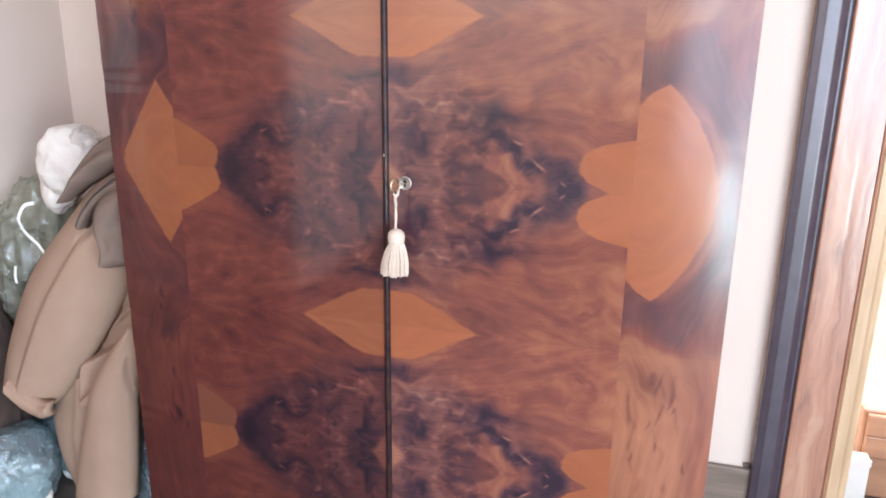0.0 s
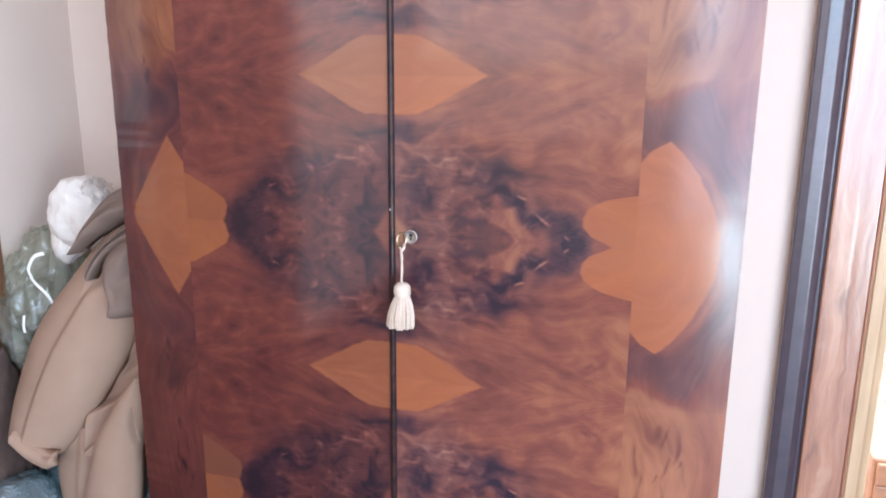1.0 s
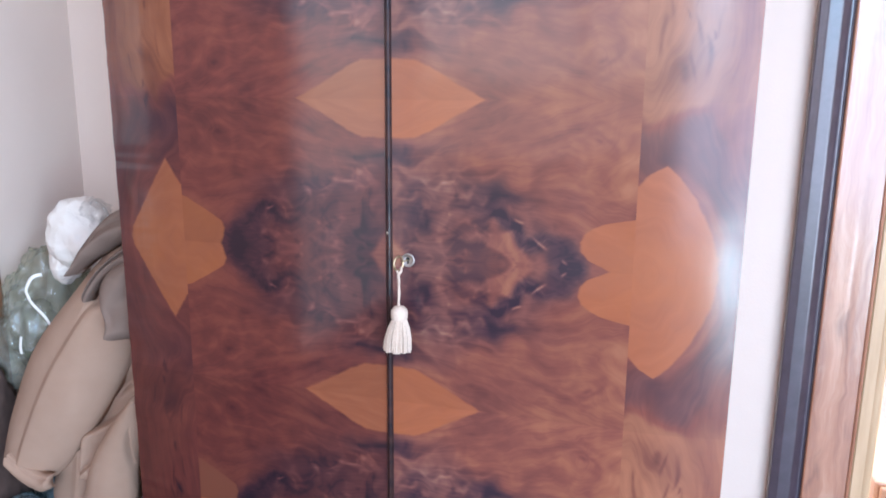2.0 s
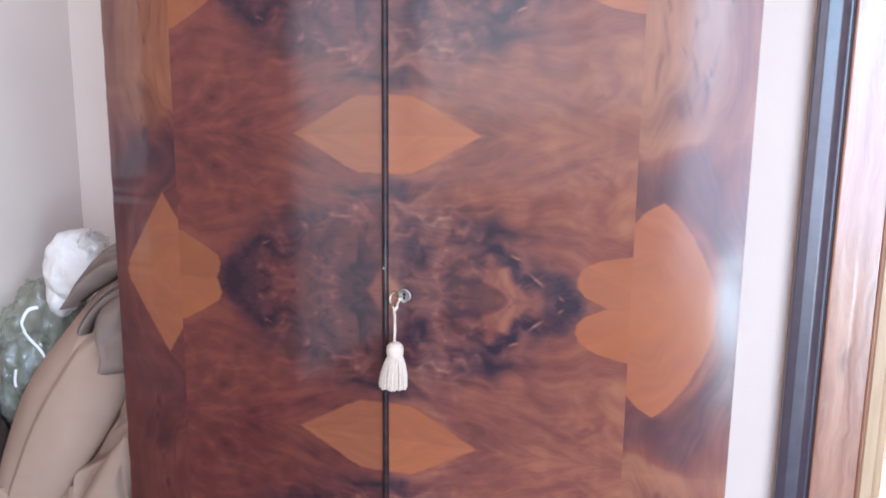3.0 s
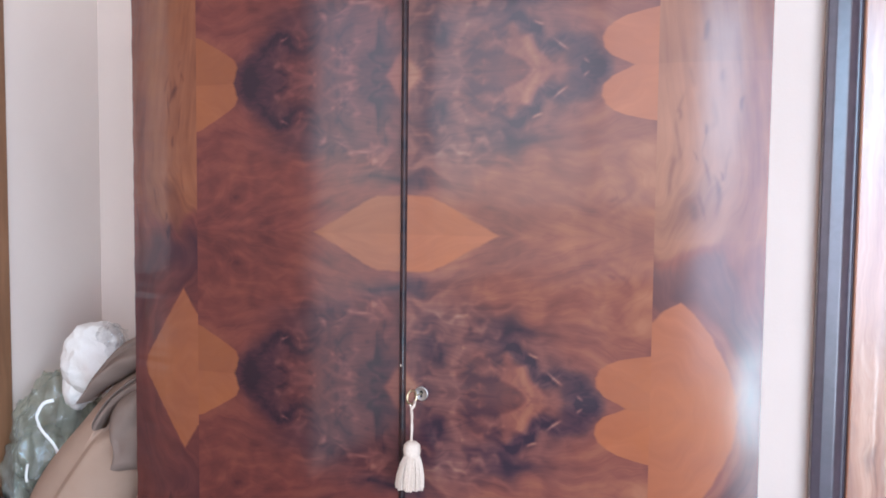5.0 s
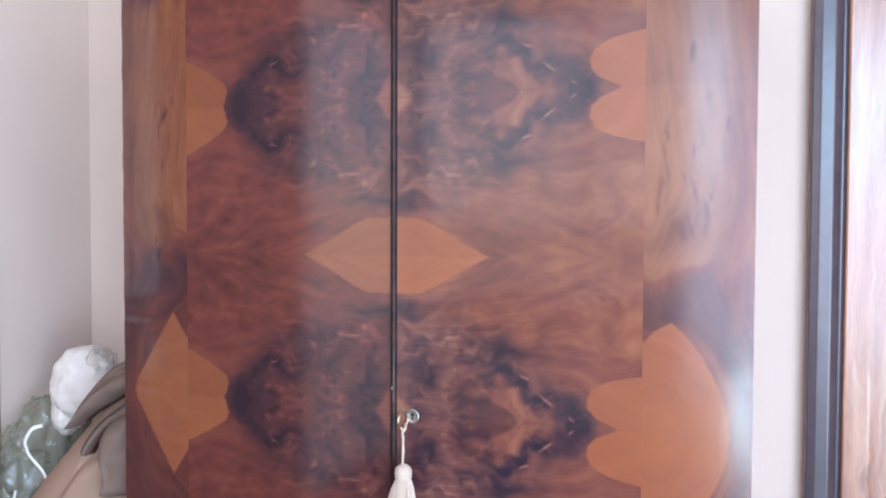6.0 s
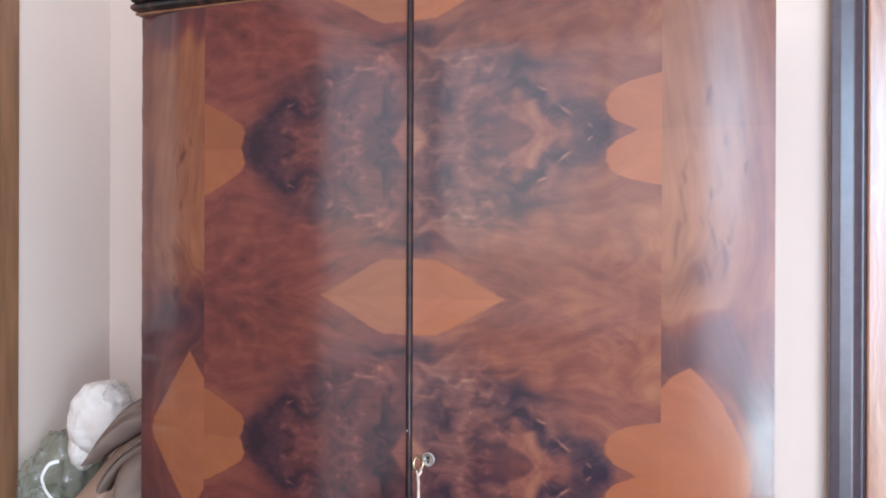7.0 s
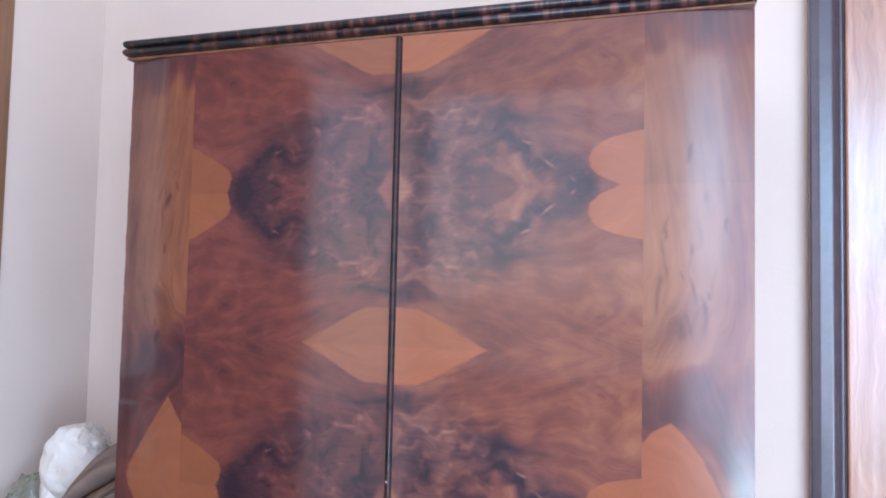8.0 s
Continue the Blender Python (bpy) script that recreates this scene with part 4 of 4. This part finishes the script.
part("coat_side", local(cloth([(-0.746, 0.726), (-0.817, 0.572), (-0.895, 0.446), (-0.934, 0.327)], [(-0.660, 0.719), (-0.675, 0.588), (-0.705, 0.464), (-0.823, 0.337)],
                              0.185, 0.018, [(1.05, 0.36, 0.05, 0.66, 0.050, 0.010, "step"), (1.05, 0.56, 0.30, 0.92, 0.036, 0.012, "step"), (0.9, 0.16, 0.25, 0.34, 0.020, 0.05, "dip"),
                                             (0.45, 0.62, 0.62, 0.86, 0.012, 0.02, "step")], seed=2.9), coat), WOOL, coat, smooth=True)
part("coat_front", local(cloth([(-0.698, 0.588), (-0.753, 0.528), (-0.806, 0.457), (-0.849, 0.384), (-0.887, 0.276), (-0.924, 0.156), (-0.950, 0.045)], [(-0.670, 0.570), (-0.684, 0.499), (-0.703, 0.439), (-0.716, 0.398), (-0.724, 0.325), (-0.741, 0.194), (-0.758, 0.090)],
                               0.136, 0.026, [(0.75, 0.25, 0.95, 0.45, 0.014, 0.03, "dip"), (0.92, 0.4, 0.90, 1.0, 0.006, 0.02, "step")], seed=4.1), coat), WOOL, coat, smooth=True)
part("sleeve", local(cloth([(-0.655, 0.972), (-0.752, 0.938), (-0.875, 0.825), (-1.027, 0.656), (-1.119, 0.475), (-1.156, 0.359)], [(-0.640, 0.905), (-0.668, 0.860), (-0.700, 0.718), (-0.813, 0.538), (-0.936, 0.373), (-1.001, 0.305)],
                           0.170, 0.055, [(0.36, 0.34, 0.52, 1.05, 0.011, 0.014, "step"), (0.95, 0.12, 0.42, 0.33, 0.050, 0.050, "dip"), (0.52, 0.30, 0.95, 0.62, 0.006, 0.08, "dip")], 140, 90, seed=5.3), coat), WOOL, coat, smooth=True)
part("cuff", local(cloth([(-1.088, 0.384), (-1.050, 0.362), (-1.003, 0.342), (-0.985, 0.339), (-0.966, 0.340)], [(-1.089, 0.346), (-1.040, 0.308), (-1.003, 0.294), (-0.985, 0.294), (-0.967, 0.304)],
                         0.112, 0.012, [(0.15, 0.0, 0.15, 1.0, 0.008, 0.05, "dip")], 70, 24, seed=6.6), coat), WOOL, coat, smooth=True)
part("collar", local(cloth([(-0.612, 1.068), (-0.683, 1.039), (-0.725, 1.017), (-0.765, 0.982), (-0.801, 0.934), (-0.835, 0.880)], [(-0.612, 0.990), (-0.640, 0.975), (-0.690, 0.958), (-0.735, 0.934), (-0.778, 0.910), (-0.827, 0.874)],
                           0.116, 0.022, [(0.55, -0.05, 0.40, 0.72, 0.022, 0.05, "step"), (0.30, 0.0, 0.28, 0.9, 0.008, 0.10, "dip")], 90, 56, seed=7.9), coat), SHADED_WOOL, coat, "turned collar, its wool darkened for shade", True)
# a dark strip laid where the crease beside the sleeve lies in shade
part("lapel_crease_shade", local(cloth([(-0.612, 0.976), (-0.672, 0.954), (-0.729, 0.915), (-0.770, 0.875), (-0.796, 0.834), (-0.797, 0.818)], [(-0.612, 0.930), (-0.668, 0.912), (-0.712, 0.892), (-0.746, 0.864), (-0.772, 0.836), (-0.787, 0.815)],
                               0.106, 0.006, [(0.30, 0.0, 0.35, 1.0, 0.014, 0.10, "dip")], 80, 48, seed=3.4), coat), SHADED_WOOL, coat, "dark strip for the shade in the lapel's crease", True)
part("lining", local(cloth([(-0.612, 0.938), (-0.668, 0.921), (-0.707, 0.900), (-0.738, 0.869), (-0.746, 0.836), (-0.730, 0.804), (-0.721, 0.757)], [(-0.602, 0.935), (-0.606, 0.900), (-0.610, 0.862), (-0.614, 0.823), (-0.618, 0.783), (-0.640, 0.750), (-0.690, 0.738)],
                           0.096, 0.030, [(0.10, 0.42, 0.34, 0.98, 0.020, 0.05, "step"), (0.9, 0.25, 0.45, 0.70, 0.008, 0.10, "dip")], 100, 60, seed=8.8), coat), SHADED_WOOL, coat, "turned-out fold, its wool darkened for shade", True)

wadding = thing("wadding_bag", "white fluffy wadding in a clear bag", "bag", (-0.98, 0.3, 0.8))
part("wadding", local(lump((-0.985, 0.31, 0.925), (0.088, 0.075, 0.098), 3.0, 0.14, 1.3), wadding), FLUFF, wadding, smooth=True)
part("wadding_tip", local(lump((-1.030, 0.295, 0.848), (0.040, 0.036, 0.058), 5.5, 0.16, 1.5, 5), wadding), FLUFF, wadding, smooth=True)
part("bag_film", local(lump((-0.922, 0.30, 0.992), (0.036, 0.034, 0.030), 9.0, 0.32, 2.0), wadding), CLEAR_FILM, wadding, "clear crinkled plastic film", True)


GREY_CLOTH = plain_material("grey_green_cloth", (0.22, 0.21, 0.17), (0.34, 0.33, 0.28), 5, 0.9)
clear = thing("plastic_bag", "clear crinkled plastic bag tied with white ribbon", "bag", (-1.14, 0.38, 0.0))
part("bag_film", local(lump((-1.125, 0.33, 0.70), (0.115, 0.12, 0.17), 5.0, 0.22, 2.0), clear), BAG_FILM, clear, smooth=True)
part("bag_film", local(lump((-1.16, 0.30, 0.60), (0.085, 0.10, 0.13), 25.0, 0.25, 2.0), clear), BAG_FILM, clear, smooth=True)
part("contents", local(lump((-1.13, 0.40, 0.42), (0.10, 0.10, 0.40), 6.0, 0.16, 1.8, flat=0.0), clear), GREY_CLOTH, clear, "grey-green cloth inside", True)
for line in ([(-1.005, 0.19, 0.842), (-1.028, 0.18, 0.834), (-1.045, 0.175, 0.802), (-1.042, 0.18, 0.778)], [(-1.042, 0.175, 0.782), (-1.020, 0.17, 0.765), (-0.995, 0.175, 0.738), (-0.985, 0.18, 0.715)],
             [(-1.105, 0.20, 0.665), (-1.100, 0.19, 0.640), (-1.098, 0.19, 0.622)]):
    part("ribbon", local(sweep(line, [(0.0048, 0.0016)] * len(line), 24, 8), clear), RIBBON, clear, "white ribbon", True)

blue = thing("blue_plastic_bag", "pale blue plastic sack of white goods on the floor", "bag", (-1.0, 0.3, 0.0))
part("bag_film", local(lump((-1.03, 0.41, 0.11), (0.25, 0.18, 0.24), 12.0, 0.12, 1.5, flat=0.0), blue), BLUE_FILM, blue, smooth=True)
part("contents", local(lump((-1.06, 0.38, 0.03), (0.18, 0.13, 0.15), 15.0, 0.3, 2.0, flat=0.002), blue), FLUFF, blue, "white padding inside", True)

part("bag_film", local(lump((-1.135, 0.13, 0.10), (0.105, 0.12, 0.135), 33.0, 0.12, 1.5, flat=0.0), blue), BLUE_FILM, blue, smooth=True)
part("contents", local(lump((-1.125, 0.12, 0.05), (0.08, 0.085, 0.085), 37.0, 0.25, 2.0, flat=0.002), blue), FLUFF, blue, "white padding inside", True)

part("bag_film", local(lump((-0.735, 0.255, 0.14), (0.095, 0.075, 0.25), 41.0, 0.12, 1.6, flat=0.0), blue), BLUE_FILM, blue, smooth=True)

sack = thing("cloth_bag", "dark brown cloth bag against the closet", "bag", (-1.2, 0.15, 0.0))
part("bag_body", local(lump((-1.200, 0.17, 0.28), (0.045, 0.10, 0.30), 21.0, 0.2, 1.6, flat=0.0), sack), DARK_CLOTH, sack, smooth=True)

# ---- the next room through the doorway ----
chest = thing("chest_of_drawers", "low light brown wooden chest in the next room", "chest", (1.4, 1.0, 0.0))
part("body", local(box((1.075, 0.87, 0.0), (1.70, 1.25, 0.27), 0.006), chest), DRAWER_WOOD, chest)
for k in range(2):
    part("drawer_front", local(box((1.085, 0.854, 0.135 + k * 0.066 - 0.005), (1.69, 0.869, 0.195 + k * 0.066), 0.004), chest), DRAWER_WOOD, chest)
carton = thing("carton", "plain white cardboard box on the floor", "box", (1.06, 0.82, 0.0))
part("carton_body", local(box((1.005, 0.80, 0.0), (1.095, 0.845, 0.150), 0.003), carton), CARD, carton)
part("flap", local(box((1.005, 0.792, 0.135), (1.095, 0.799, 0.154), 0.001), carton), CARD, carton)

# wide window in the side wall
window = thing("window_1", "wide white framed window giving daylight", "window", (RIGHT, -2.05, 0.0), kind="structure")
for y in (WY0, WY1 - 0.06):
    part("window_frame", local(box((RIGHT - 0.02, y, 0.0), (RIGHT + 0.04, y + 0.06, WZ1), 0.004), window), WHITE_PAINT, window)
part("window_frame", local(box((RIGHT - 0.02, WY0 + 0.061, WZ1 - 0.06), (RIGHT + 0.04, WY1 - 0.061, WZ1), 0.004), window), WHITE_PAINT, window)


# unseen window opposite the wardrobe, added round the veil lamps
rear = thing("added_window", "unseen white framed window added round the veil lamps", "window", (0.35, REAR, 0.78), kind="structure")
for x in (LEFT + 0.013, -0.10, 1.092):
    part("window_frame", local(box((x, REAR - 0.04, 0.362), (x + 0.046, REAR + 0.02, 2.768), 0.004), rear), WHITE_PAINT, rear)

# window past the closet
west = thing("window_3", "white framed window past the closet", "window", (LEFT, -2.76, 0.79), kind="structure")
for y in (-3.508, -2.058):
    part("window_frame", local(box((LEFT - 0.04, y, 0.793), (LEFT + 0.015, y + 0.046, 2.607), 0.004), west), WHITE_PAINT, west)
part("window_frame", local(box((LEFT - 0.04, -3.461, 0.793), (LEFT + 0.015, -2.059, 0.839), 0.004), west), WHITE_PAINT, west)
